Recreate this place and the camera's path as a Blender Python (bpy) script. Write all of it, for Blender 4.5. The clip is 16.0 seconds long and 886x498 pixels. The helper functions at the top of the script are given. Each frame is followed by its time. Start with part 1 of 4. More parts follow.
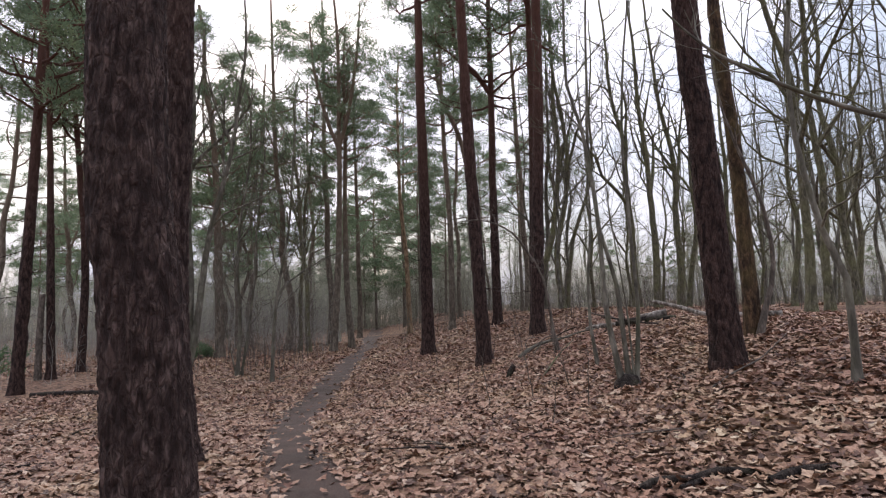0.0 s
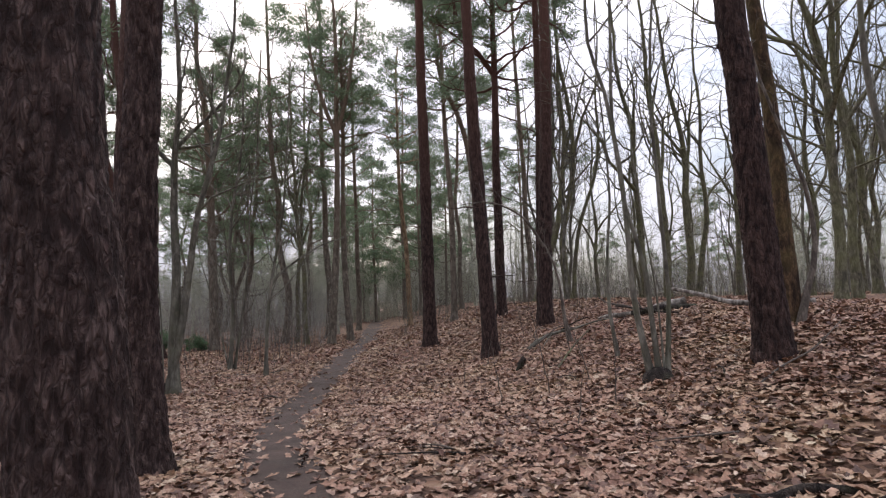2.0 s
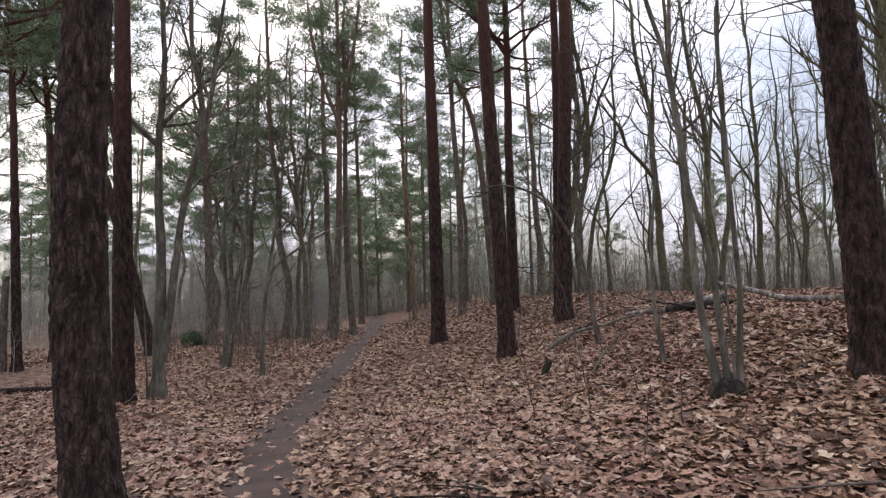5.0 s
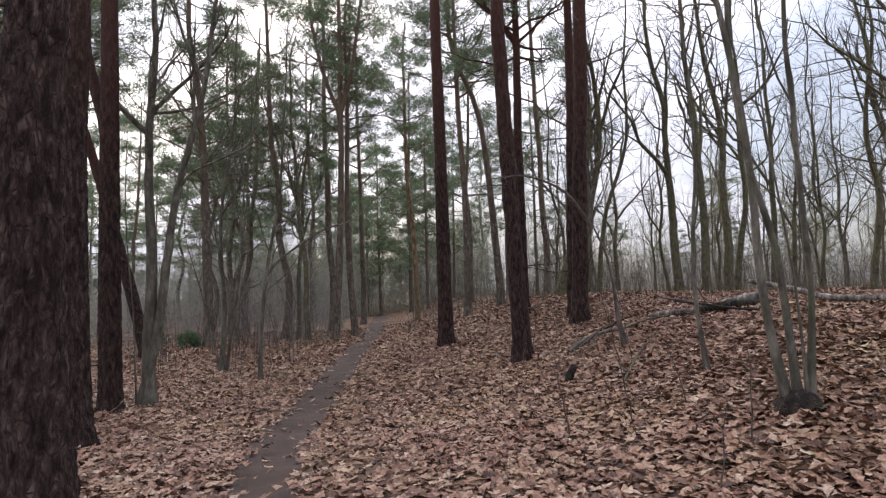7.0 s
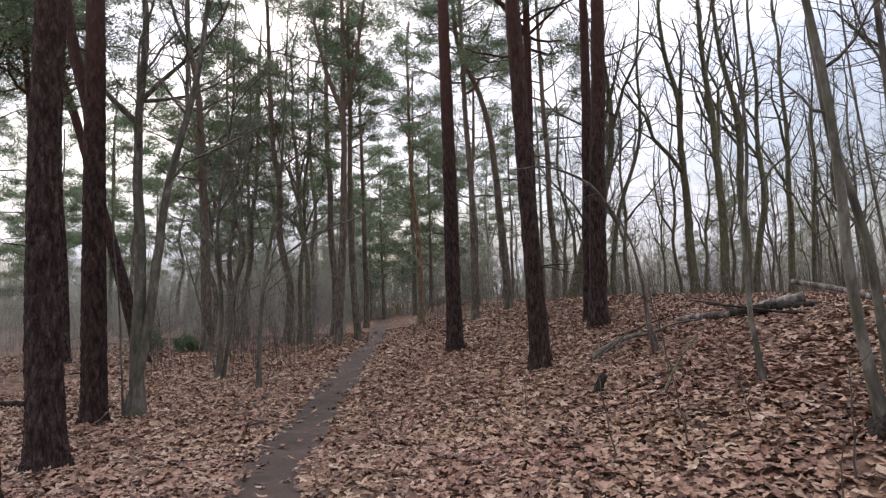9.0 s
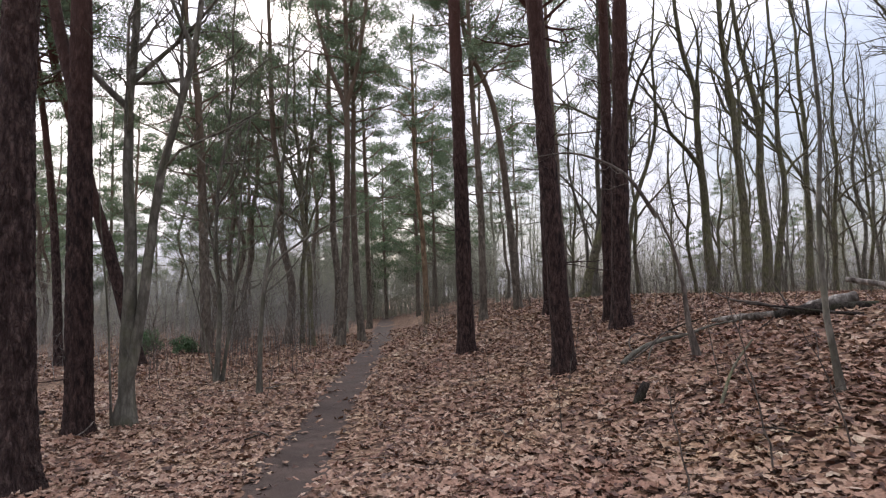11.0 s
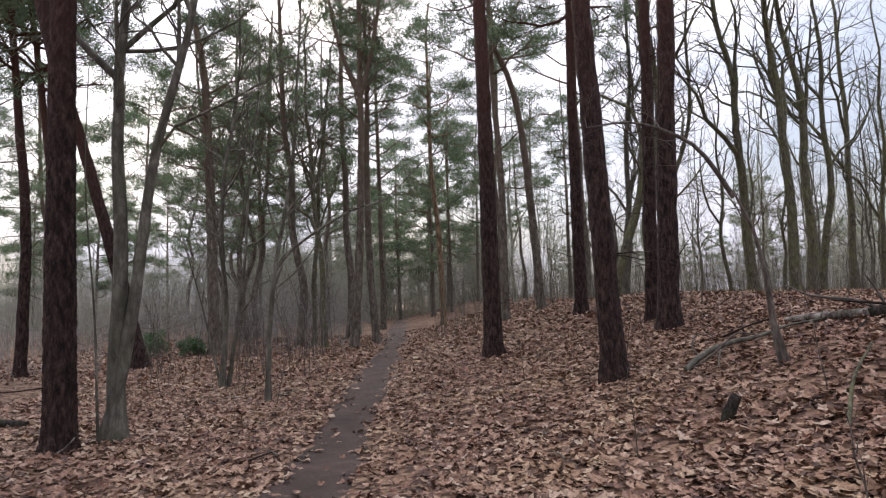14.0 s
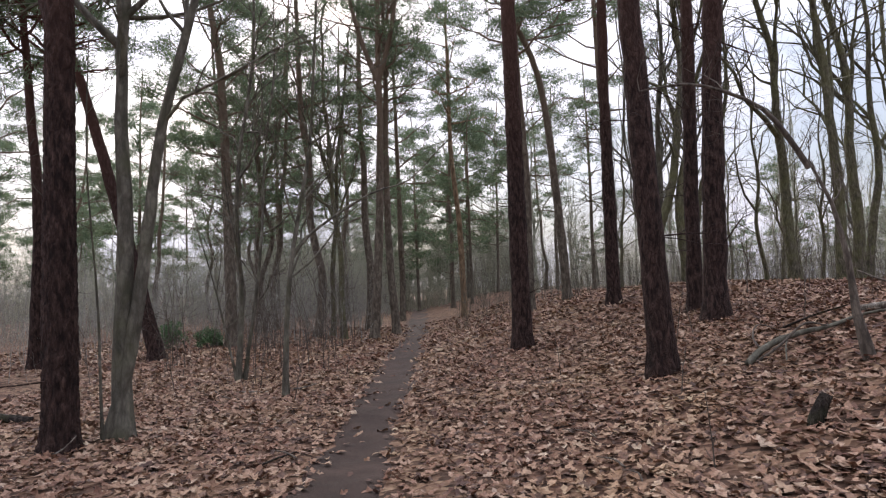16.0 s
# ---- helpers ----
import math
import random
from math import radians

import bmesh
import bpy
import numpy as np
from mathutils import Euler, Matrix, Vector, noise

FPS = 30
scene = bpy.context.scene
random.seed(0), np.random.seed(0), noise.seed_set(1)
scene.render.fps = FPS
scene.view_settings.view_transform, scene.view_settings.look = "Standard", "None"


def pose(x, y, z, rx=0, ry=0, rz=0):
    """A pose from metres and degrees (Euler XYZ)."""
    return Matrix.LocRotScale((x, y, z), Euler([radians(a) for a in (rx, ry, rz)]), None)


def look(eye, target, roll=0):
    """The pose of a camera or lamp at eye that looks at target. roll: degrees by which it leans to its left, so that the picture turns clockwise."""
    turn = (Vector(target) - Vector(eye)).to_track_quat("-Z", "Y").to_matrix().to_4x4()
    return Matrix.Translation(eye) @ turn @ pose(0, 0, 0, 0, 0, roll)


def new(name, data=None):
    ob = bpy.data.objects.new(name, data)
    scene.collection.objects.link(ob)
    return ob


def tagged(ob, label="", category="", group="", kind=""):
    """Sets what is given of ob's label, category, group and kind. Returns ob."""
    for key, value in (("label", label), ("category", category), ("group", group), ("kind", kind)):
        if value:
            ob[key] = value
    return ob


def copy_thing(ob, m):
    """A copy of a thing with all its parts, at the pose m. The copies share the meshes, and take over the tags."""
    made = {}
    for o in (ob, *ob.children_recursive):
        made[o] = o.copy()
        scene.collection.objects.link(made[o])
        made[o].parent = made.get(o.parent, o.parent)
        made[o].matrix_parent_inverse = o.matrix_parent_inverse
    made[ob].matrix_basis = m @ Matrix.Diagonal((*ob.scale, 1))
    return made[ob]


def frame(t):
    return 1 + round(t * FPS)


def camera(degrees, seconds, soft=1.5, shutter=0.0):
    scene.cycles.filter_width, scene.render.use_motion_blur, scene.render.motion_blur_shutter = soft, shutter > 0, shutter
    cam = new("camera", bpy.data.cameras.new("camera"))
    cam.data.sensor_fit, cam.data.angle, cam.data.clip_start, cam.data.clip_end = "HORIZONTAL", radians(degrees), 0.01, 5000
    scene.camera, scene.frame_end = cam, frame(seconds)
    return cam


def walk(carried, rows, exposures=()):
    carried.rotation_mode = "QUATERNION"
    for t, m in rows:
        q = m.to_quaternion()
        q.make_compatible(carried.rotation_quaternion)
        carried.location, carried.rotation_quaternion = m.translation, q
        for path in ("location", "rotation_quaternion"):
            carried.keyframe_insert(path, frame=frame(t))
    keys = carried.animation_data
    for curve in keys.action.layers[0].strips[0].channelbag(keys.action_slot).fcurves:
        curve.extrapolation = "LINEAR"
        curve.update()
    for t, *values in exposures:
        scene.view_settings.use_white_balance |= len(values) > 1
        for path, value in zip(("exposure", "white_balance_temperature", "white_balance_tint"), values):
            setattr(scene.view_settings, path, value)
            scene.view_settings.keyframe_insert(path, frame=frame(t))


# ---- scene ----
cam = camera(73.6, 16.0, 1.25)
METRES, EYE, TILT, LEAN, TURN = 7.4, 1.3875, 5.5, 1.5, 0.0
ROWS = [
    (0.0, 0.0, 0.0, 0.0, 0.0, 0.0, -0.0),
    (0.5, -0.0016, 0.031, -0.0091, -0.07, -0.28, 0.07),
    (1.0, -0.004, 0.0631, -0.0186, -0.14, -0.39, 0.12),
    (1.5, -0.0079, 0.098, -0.0249, -0.11, -0.44, 0.14),
    (2.0, -0.0139, 0.1293, -0.0263, -0.08, -0.67, 0.13),
    (2.5, -0.0198, 0.1609, -0.0313, -0.04, -1.21, 0.1),
    (3.0, -0.0255, 0.1918, -0.0358, 0.03, -1.42, 0.08),
    (3.5, -0.0301, 0.2226, -0.0384, 0.1, -1.39, 0.03),
    (4.0, -0.0337, 0.2528, -0.0377, 0.15, -1.4, 0.03),
    (6.5, -0.0668, 0.404, -0.0462, 0.16, -1.42, 0.03),
    (7.0, -0.0742, 0.433, -0.0527, 0.2, -1.4, 0.02),
    (7.5, -0.0808, 0.4623, -0.0603, 0.27, -1.25, 0.03),
    (8.0, -0.087, 0.493, -0.0621, 0.36, -1.14, 0.05),
    (10.5, -0.1284, 0.6446, -0.0804, 0.37, -1.04, -0.03),
    (11.0, -0.1392, 0.6744, -0.0832, 0.44, -1.05, -0.0),
    (11.5, -0.1481, 0.7052, -0.0892, 0.6, -0.97, -0.0),
    (12.0, -0.157, 0.735, -0.0913, 0.77, -0.81, 0.02),
    (12.5, -0.1651, 0.7642, -0.0931, 0.87, -0.76, 0.01),
    (13.0, -0.1717, 0.794, -0.0996, 1.02, -0.9, 0.05),
    (13.5, -0.1785, 0.8233, -0.107, 1.17, -1.02, 0.12),
    (14.0, -0.1867, 0.8529, -0.1109, 1.5, -0.98, 0.19),
    (14.5, -0.1943, 0.8801, -0.1104, 1.88, -1.0, 0.28),
    (15.0, -0.2025, 0.9063, -0.1148, 2.27, -1.32, 0.34),
    (15.5, -0.2101, 0.934, -0.1239, 2.67, -1.69, 0.39),
    (16.0, -0.2166, 0.9608, -0.1321, 3.16, -1.73, 0.44),
]
walk(cam, [(t, pose(0, 0, EYE, TILT, LEAN, TURN) @ pose(METRES * x, METRES * y, METRES * z, 90 + pitch, roll, yaw)) for t, x, y, z, yaw, pitch, roll in ROWS])

# ---- world, sun ----
world = bpy.data.worlds.new("overcast_sky")
scene.world = world
world.use_nodes = True
wn, wl = world.node_tree.nodes, world.node_tree.links
wn.clear()
w_out = wn.new("ShaderNodeOutputWorld")
w_bg = wn.new("ShaderNodeBackground")
w_sky = wn.new("ShaderNodeTexSky")
w_sky.sky_type = "NISHITA"
w_sky.sun_disc = False
SUN_ELEVATION, SUN_AZIMUTH = radians(38), radians(-25)
w_sky.sun_elevation, w_sky.sun_rotation = SUN_ELEVATION, SUN_AZIMUTH
w_sky.dust_density = 3.0
w_tc = wn.new("ShaderNodeTexCoord")
w_map = wn.new("ShaderNodeMapping")
w_map.inputs["Scale"].default_value = (1.0, 1.0, 2.2)
w_noise = wn.new("ShaderNodeTexNoise")
w_noise.inputs["Scale"].default_value = 2.6
w_noise.inputs["Detail"].default_value = 6.0
w_ramp = wn.new("ShaderNodeMapRange")
w_ramp.inputs["From Min"].default_value = 0.40
w_ramp.inputs["From Max"].default_value = 0.60
w_ramp.inputs["To Min"].default_value = 0.30
w_ramp.inputs["To Max"].default_value = 1.0
w_mix = wn.new("ShaderNodeMix")
w_mix.data_type = "RGBA"
w_mix.inputs[7].default_value = (9.2, 9.05, 10.4, 1)
wl.new(w_tc.outputs["Generated"], w_map.inputs["Vector"])
wl.new(w_map.outputs[0], w_noise.inputs["Vector"])
wl.new(w_noise.outputs[0], w_ramp.inputs[0])
wl.new(w_ramp.outputs[0], w_mix.inputs[0])
wl.new(w_sky.outputs[0], w_mix.inputs[6])
# an overcast sky is some three times as bright overhead as at the horizon
w_sep = wn.new("ShaderNodeSeparateXYZ")
w_rise = wn.new("ShaderNodeMapRange")
w_rise.inputs["To Min"].default_value = 0.37
w_rise.inputs["To Max"].default_value = 1.25
w_grade = wn.new("ShaderNodeVectorMath")
w_grade.operation = "SCALE"
wl.new(w_tc.outputs["Generated"], w_sep.inputs[0])
wl.new(w_sep.outputs["Z"], w_rise.inputs[0])
wl.new(w_mix.outputs[2], w_grade.inputs[0])
wl.new(w_rise.outputs[0], w_grade.inputs["Scale"])
wl.new(w_grade.outputs[0], w_bg.inputs["Color"])
w_bg.inputs["Strength"].default_value = 0.12
wl.new(w_bg.outputs[0], w_out.inputs["Surface"])

sun = new("sun", bpy.data.lights.new("sun", "SUN"))
sun.data.energy, sun.data.angle, sun.data.color = 1.2, radians(50), (1.0, 0.97, 0.93)
sun.matrix_world = look((40 * math.sin(SUN_AZIMUTH), 40 * math.cos(SUN_AZIMUTH), 40 * math.tan(SUN_ELEVATION)), (0, 0, 0))
scene.view_settings.exposure = 1.05


# ---- materials ----
def material(name):
    m = bpy.data.materials.new(name)
    m.use_nodes = True
    n, l = m.node_tree.nodes, m.node_tree.links
    return m, n, l, n["Principled BSDF"]


def node(n, kind, **values):
    made = n.new(kind)
    for key, value in values.items():
        made.inputs[key.replace("_", " ")].default_value = value
    return made


def ramp(n, *stops):
    made = n.new("ShaderNodeValToRGB")
    elements = made.color_ramp.elements
    while len(elements) < len(stops):
        elements.new(0.5)
    for e, (at, colour) in zip(elements, stops):
        e.position, e.color = at, (*colour, 1)
    return made


def mix(n, l, kind, factor, a, b):
    made = n.new("ShaderNodeMix")
    made.data_type, made.blend_type = "RGBA", kind
    for socket, value in ((0, factor), (6, a), (7, b)):
        if isinstance(value, (int, float)):
            made.inputs[socket].default_value = value
        elif isinstance(value, tuple):
            made.inputs[socket].default_value = (*value, 1)
        else:
            l.new(value, made.inputs[socket])
    return made.outputs[2]


def placed(n, l, scale, source="Object"):
    tc = n.new("ShaderNodeTexCoord")
    mp = n.new("ShaderNodeMapping")
    mp.inputs["Scale"].default_value = scale
    l.new(tc.outputs[source], mp.inputs["Vector"])
    return mp.outputs[0], tc


def bark(name, crack, plate, pale, high=None, plate_size=18.0, relief=0.02, moss=None, moss_amount=0.0):
    """Bark with vertical fissures, a second scale of blotches, and a warmer colour high up."""
    m, n, l, bsdf = material(name)
    vec, tc = placed(n, l, (1, 1, 0.33))
    warp = node(n, "ShaderNodeTexNoise", Scale=6.0, Detail=3.0)
    l.new(vec, warp.inputs["Vector"])
    shift = n.new("ShaderNodeVectorMath")
    shift.operation = "MULTIPLY_ADD"
    shift.inputs[1].default_value = (0.12, 0.12, 0.12)
    l.new(warp.outputs["Color"], shift.inputs[0])
    l.new(vec, shift.inputs[2])
    vor = node(n, "ShaderNodeTexVoronoi", Scale=plate_size)
    vor.feature = "DISTANCE_TO_EDGE"
    l.new(shift.outputs[0], vor.inputs["Vector"])
    ridge = node(n, "ShaderNodeTexNoise", Scale=plate_size * 0.75, Detail=5.0, Roughness=0.58, Distortion=0.6)
    l.new(vec, ridge.inputs["Vector"])
    wide = node(n, "ShaderNodeTexNoise", Scale=plate_size * 0.75, Detail=4.0)
    l.new(vec, wide.inputs["Vector"])
    fine = node(n, "ShaderNodeTexNoise", Scale=70.0, Detail=5.0, Roughness=0.65)
    l.new(vec, fine.inputs["Vector"])
    tint = ramp(n, (0.35, (0, 0, 0)), (0.65, (1, 1, 1)))
    l.new(wide.outputs[0], tint.inputs[0])
    body = mix(n, l, "MIX", tint.outputs[0], plate, pale)
    gap = ramp(n, (0.0, (0.5, 0.5, 0.5)), (0.16, (1, 1, 1)))
    l.new(vor.outputs["Distance"], gap.inputs[0])
    rise = ramp(n, (0.36, (0, 0, 0)), (0.6, (1, 1, 1)))
    l.new(ridge.outputs[0], rise.inputs[0])
    edge = node(n, "ShaderNodeMath")
    edge.operation = "MULTIPLY"
    l.new(gap.outputs[0], edge.inputs[0])
    l.new(rise.outputs[0], edge.inputs[1])
    colour = mix(n, l, "MIX", edge.outputs[0], crack, body)
    grain = ramp(n, (0.3, (0.76, 0.76, 0.76)), (0.7, (1.2, 1.2, 1.2)))
    l.new(fine.outputs[0], grain.inputs[0])
    colour = mix(n, l, "MULTIPLY", 1.0, colour, grain.outputs[0])
    blot = node(n, "ShaderNodeTexNoise", Scale=2.3, Detail=4.0)
    l.new(tc.outputs["Object"], blot.inputs["Vector"])
    if moss:
        where = ramp(n, (0.62 - 0.3 * moss_amount, (0, 0, 0)), (0.72, (1, 1, 1)))
        l.new(blot.outputs[0], where.inputs[0])
        share = node(n, "ShaderNodeMath")
        share.operation = "MULTIPLY"
        share.inputs[1].default_value = 0.75
        l.new(where.outputs[0], share.inputs[0])
        colour = mix(n, l, "MIX", share.outputs[0], colour, moss)
    if high:
        sep = n.new("ShaderNodeSeparateXYZ")
        l.new(tc.outputs["Object"], sep.inputs[0])
        up = node(n, "ShaderNodeMapRange", From_Min=4.0, From_Max=11.0)
        l.new(sep.outputs["Z"], up.inputs[0])
        colour = mix(n, l, "MIX", up.outputs[0], colour, high)
    l.new(colour, bsdf.inputs["Base Color"])
    bsdf.inputs["Roughness"].default_value = 0.88
    bsdf.inputs["Specular IOR Level"].default_value = 0.2
    height = node(n, "ShaderNodeMath")
    height.operation = "MULTIPLY_ADD"
    height.inputs[1].default_value = 0.35
    l.new(fine.outputs[0], height.inputs[0])
    l.new(edge.outputs[0], height.inputs[2])
    bump = node(n, "ShaderNodeBump", Strength=1.0, Distance=relief)
    l.new(height.outputs[0], bump.inputs["Height"])
    l.new(bump.outputs[0], bsdf.inputs["Normal"])
    return m


PINE_BARK = bark("pine_bark", (0.02, 0.012, 0.0105), (0.076, 0.046, 0.041), (0.132, 0.091, 0.08), (0.13, 0.065, 0.046), 23.0, 0.04)
PINE_DARK = bark("dark_pine_bark", (0.014, 0.0085, 0.0075), (0.046, 0.026, 0.022), (0.088, 0.054, 0.045), (0.1, 0.048, 0.035), 22.0, 0.02)
PINE_MOSSY = bark("mossy_pine_bark", (0.02, 0.013, 0.009), (0.075, 0.046, 0.028), (0.125, 0.078, 0.042), None, 22.0, 0.015, (0.10, 0.078, 0.03), 0.55)
GREY_BARK = bark("smooth_grey_bark", (0.065, 0.06, 0.048), (0.145, 0.135, 0.108), (0.21, 0.195, 0.16), None, 9.0, 0.004, (0.085, 0.09, 0.05), 0.5)
OAK_BARK = bark("greenish_oak_bark", (0.05, 0.046, 0.032), (0.13, 0.117, 0.082), (0.19, 0.172, 0.125), None, 24.0, 0.01, (0.135, 0.14, 0.06), 0.8)
TWIG_BARK = bark("twig_bark", (0.06, 0.05, 0.042), (0.12, 0.1, 0.082), (0.17, 0.145, 0.12), None, 20.0, 0.003)
# brushwood bark lightened to pale grey, so its colour carries the haze
HAZE_BARK = bark("hazed_grey_brushwood_bark", (0.17, 0.165, 0.15), (0.29, 0.285, 0.26), (0.38, 0.37, 0.34), None, 12.0, 0.002)
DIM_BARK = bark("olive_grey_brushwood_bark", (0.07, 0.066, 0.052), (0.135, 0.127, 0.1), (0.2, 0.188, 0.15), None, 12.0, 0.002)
# far bark paled towards grey-green: its colour stands in for haze in the air
FAR_HAZE_BARK = bark("hazed_grey_green_bark", (0.22, 0.22, 0.165), (0.37, 0.375, 0.285), (0.46, 0.465, 0.37), None, 8.0, 0.004)
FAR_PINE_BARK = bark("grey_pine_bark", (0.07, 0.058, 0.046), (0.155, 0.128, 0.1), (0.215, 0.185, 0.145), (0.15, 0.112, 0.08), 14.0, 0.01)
TAN_BARK = bark("peeled_tan_bark", (0.12, 0.08, 0.05), (0.26, 0.18, 0.11), (0.34, 0.25, 0.16), None, 10.0, 0.008)
BIRCH_BARK = bark("pale_rotten_bark", (0.05, 0.04, 0.033), (0.22, 0.19, 0.16), (0.42, 0.385, 0.34), None, 14.0, 0.014, (0.05, 0.042, 0.033), 0.45)
ROT_WOOD = bark("dark_rotten_wood", (0.012, 0.009, 0.008), (0.03, 0.023, 0.019), (0.06, 0.047, 0.038), None, 26.0, 0.015, (0.035, 0.04, 0.018), 0.2)


def needles(name, dark, light):
    m, n, l, bsdf = material(name)
    geo = n.new("ShaderNodeNewGeometry")
    tone = ramp(n, (0.0, dark), (1.0, light))
    l.new(geo.outputs["Random Per Island"], tone.inputs[0])
    vec, tc = placed(n, l, (1, 1, 1))
    patch = node(n, "ShaderNodeTexNoise", Scale=0.9, Detail=2.0)
    l.new(vec, patch.inputs["Vector"])
    shade = ramp(n, (0.35, (0.75, 0.8, 0.8)), (0.65, (1.2, 1.15, 1.0)))
    l.new(patch.outputs[0], shade.inputs[0])
    l.new(mix(n, l, "MULTIPLY", 1.0, tone.outputs[0], shade.outputs[0]), bsdf.inputs["Base Color"])
    bsdf.inputs["Roughness"].default_value = 0.6
    bsdf.inputs["Specular IOR Level"].default_value = 0.3
    see = n.new("ShaderNodeBsdfTranslucent")
    l.new(tone.outputs[0], see.inputs["Color"])
    both = n.new("ShaderNodeMixShader")
    both.inputs[0].default_value = 0.45
    l.new(bsdf.outputs[0], both.inputs[1])
    l.new(see.outputs[0], both.inputs[2])
    l.new(both.outputs[0], n["Material Output"].inputs["Surface"])
    return m


NEEDLES = needles("pine_needles", (0.08, 0.118, 0.075), (0.2, 0.255, 0.15))
BUSH_LEAVES = needles("evergreen_leaves", (0.05, 0.10, 0.05), (0.12, 0.2, 0.1))


def dead_leaves(name, single):
    m, n, l, bsdf = material(name)
    source = n.new("ShaderNodeObjectInfo" if single else "ShaderNodeNewGeometry").outputs["Random" if single else "Random Per Island"]
    tone = ramp(n, (0.0, (0.075, 0.044, 0.036)), (0.2, (0.15, 0.082, 0.06)), (0.40, (0.24, 0.138, 0.092)), (0.66, (0.335, 0.214, 0.152)), (0.9, (0.385, 0.27, 0.198)), (1.0, (0.47, 0.375, 0.295)))
    l.new(source, tone.inputs[0])
    vec, tc = placed(n, l, (1, 1, 1))
    spots = node(n, "ShaderNodeTexNoise", Scale=45.0, Detail=4.0)
    l.new(vec, spots.inputs["Vector"])
    blot = ramp(n, (0.3, (0.6, 0.57, 0.56)), (0.65, (1.12, 1.1, 1.08)))
    l.new(spots.outputs[0], blot.inputs[0])
    area = node(n, "ShaderNodeTexNoise", Scale=0.55, Detail=3.0)
    l.new(vec, area.inputs["Vector"])
    drift = ramp(n, (0.32, (0.86, 0.76, 0.74)), (0.5, (1.0, 0.98, 0.95)), (0.68, (1.08, 1.12, 0.98)))
    l.new(area.outputs[0], drift.inputs[0])
    colour = mix(n, l, "MULTIPLY", 1.0, tone.outputs[0], blot.outputs[0])
    l.new(mix(n, l, "MULTIPLY", 1.0, colour, drift.outputs[0]), bsdf.inputs["Base Color"])
    bsdf.inputs["Roughness"].default_value = 0.62
    bsdf.inputs["Specular IOR Level"].default_value = 0.3
    bump = node(n, "ShaderNodeBump", Strength=0.4, Distance=0.004)
    l.new(spots.outputs[0], bump.inputs["Height"])
    l.new(bump.outputs[0], bsdf.inputs["Normal"])
    return m


LEAF_JOINED = dead_leaves("dead_oak_leaves", False)
LEAF_SINGLE = dead_leaves("dead_oak_leaf", True)


def litter_ground():
    m, n, l, bsdf = material("leaf_mould")
    vec, tc = placed(n, l, (1, 1, 1))
    cells = node(n, "ShaderNodeTexVoronoi", Scale=11.0)
    l.new(vec, cells.inputs["Vector"])
    sep = n.new("ShaderNodeSeparateColor")
    l.new(cells.outputs["Color"], sep.inputs[0])
    tone = ramp(n, (0.0, (0.045, 0.029, 0.023)), (0.3, (0.1, 0.06, 0.045)), (0.65, (0.2, 0.125, 0.09)), (1.0, (0.28, 0.195, 0.14)))
    l.new(sep.outputs[0], tone.inputs[0])
    area = node(n, "ShaderNodeTexNoise", Scale=0.4, Detail=5.0)
    l.new(vec, area.inputs["Vector"])
    drift = ramp(n, (0.3, (0.7, 0.62, 0.6)), (0.7, (1.1, 1.1, 1.0)))
    l.new(area.outputs[0], drift.inputs[0])
    l.new(mix(n, l, "MULTIPLY", 1.0, tone.outputs[0], drift.outputs[0]), bsdf.inputs["Base Color"])
    bsdf.inputs["Roughness"].default_value = 0.9
    bsdf.inputs["Specular IOR Level"].default_value = 0.15
    bump = node(n, "ShaderNodeBump", Strength=1.0, Distance=0.05)
    l.new(cells.outputs["Distance"], bump.inputs["Height"])
    l.new(bump.outputs[0], bsdf.inputs["Normal"])
    return m


def trodden_earth():
    m, n, l, bsdf = material("trodden_earth")
    vec, tc = placed(n, l, (1, 1, 1))
    big = node(n, "ShaderNodeTexNoise", Scale=1.7, Detail=5.0)
    fine = node(n, "ShaderNodeTexNoise", Scale=38.0, Detail=6.0, Roughness=0.7)
    for tex in (big, fine):
        l.new(vec, tex.inputs["Vector"])
    tone = ramp(n, (0.3, (0.034, 0.0215, 0.0175)), (0.7, (0.074, 0.048, 0.039)))
    l.new(big.outputs[0], tone.inputs[0])
    grain = ramp(n, (0.35, (0.6, 0.6, 0.6)), (0.7, (1.35, 1.3, 1.25)))
    l.new(fine.outputs[0], grain.inputs[0])
    l.new(mix(n, l, "MULTIPLY", 1.0, tone.outputs[0], grain.outputs[0]), bsdf.inputs["Base Color"])
    bsdf.inputs["Roughness"].default_value = 0.8
    bsdf.inputs["Specular IOR Level"].default_value = 0.25
    bump = node(n, "ShaderNodeBump", Strength=0.7, Distance=0.02)
    l.new(fine.outputs[0], bump.inputs["Height"])
    l.new(bump.outputs[0], bsdf.inputs["Normal"])
    return m


LITTER = litter_ground()
EARTH = trodden_earth()

# ---- the lie of the land ----
KNOLLS = (0.062, 0.073, -0.044, -0.075, -0.025, 0.006, 0.145, 0.02, -0.096, -0.105, 0.055, -0.185, -0.028, 0.226, -0.261,
          -0.104, 0.212, -0.087, -0.098, 0.056, -0.044, 0.204, 0.192, 0.109, -0.052, -0.025, -0.033, -0.045, -0.026, 0.108)
KNOLL_X, KNOLL_Y = (-5.55, -1.85, 1.85, 5.55, 9.25), (2.775, 8.325, 13.875, 19.425, 25.9, 33.3)


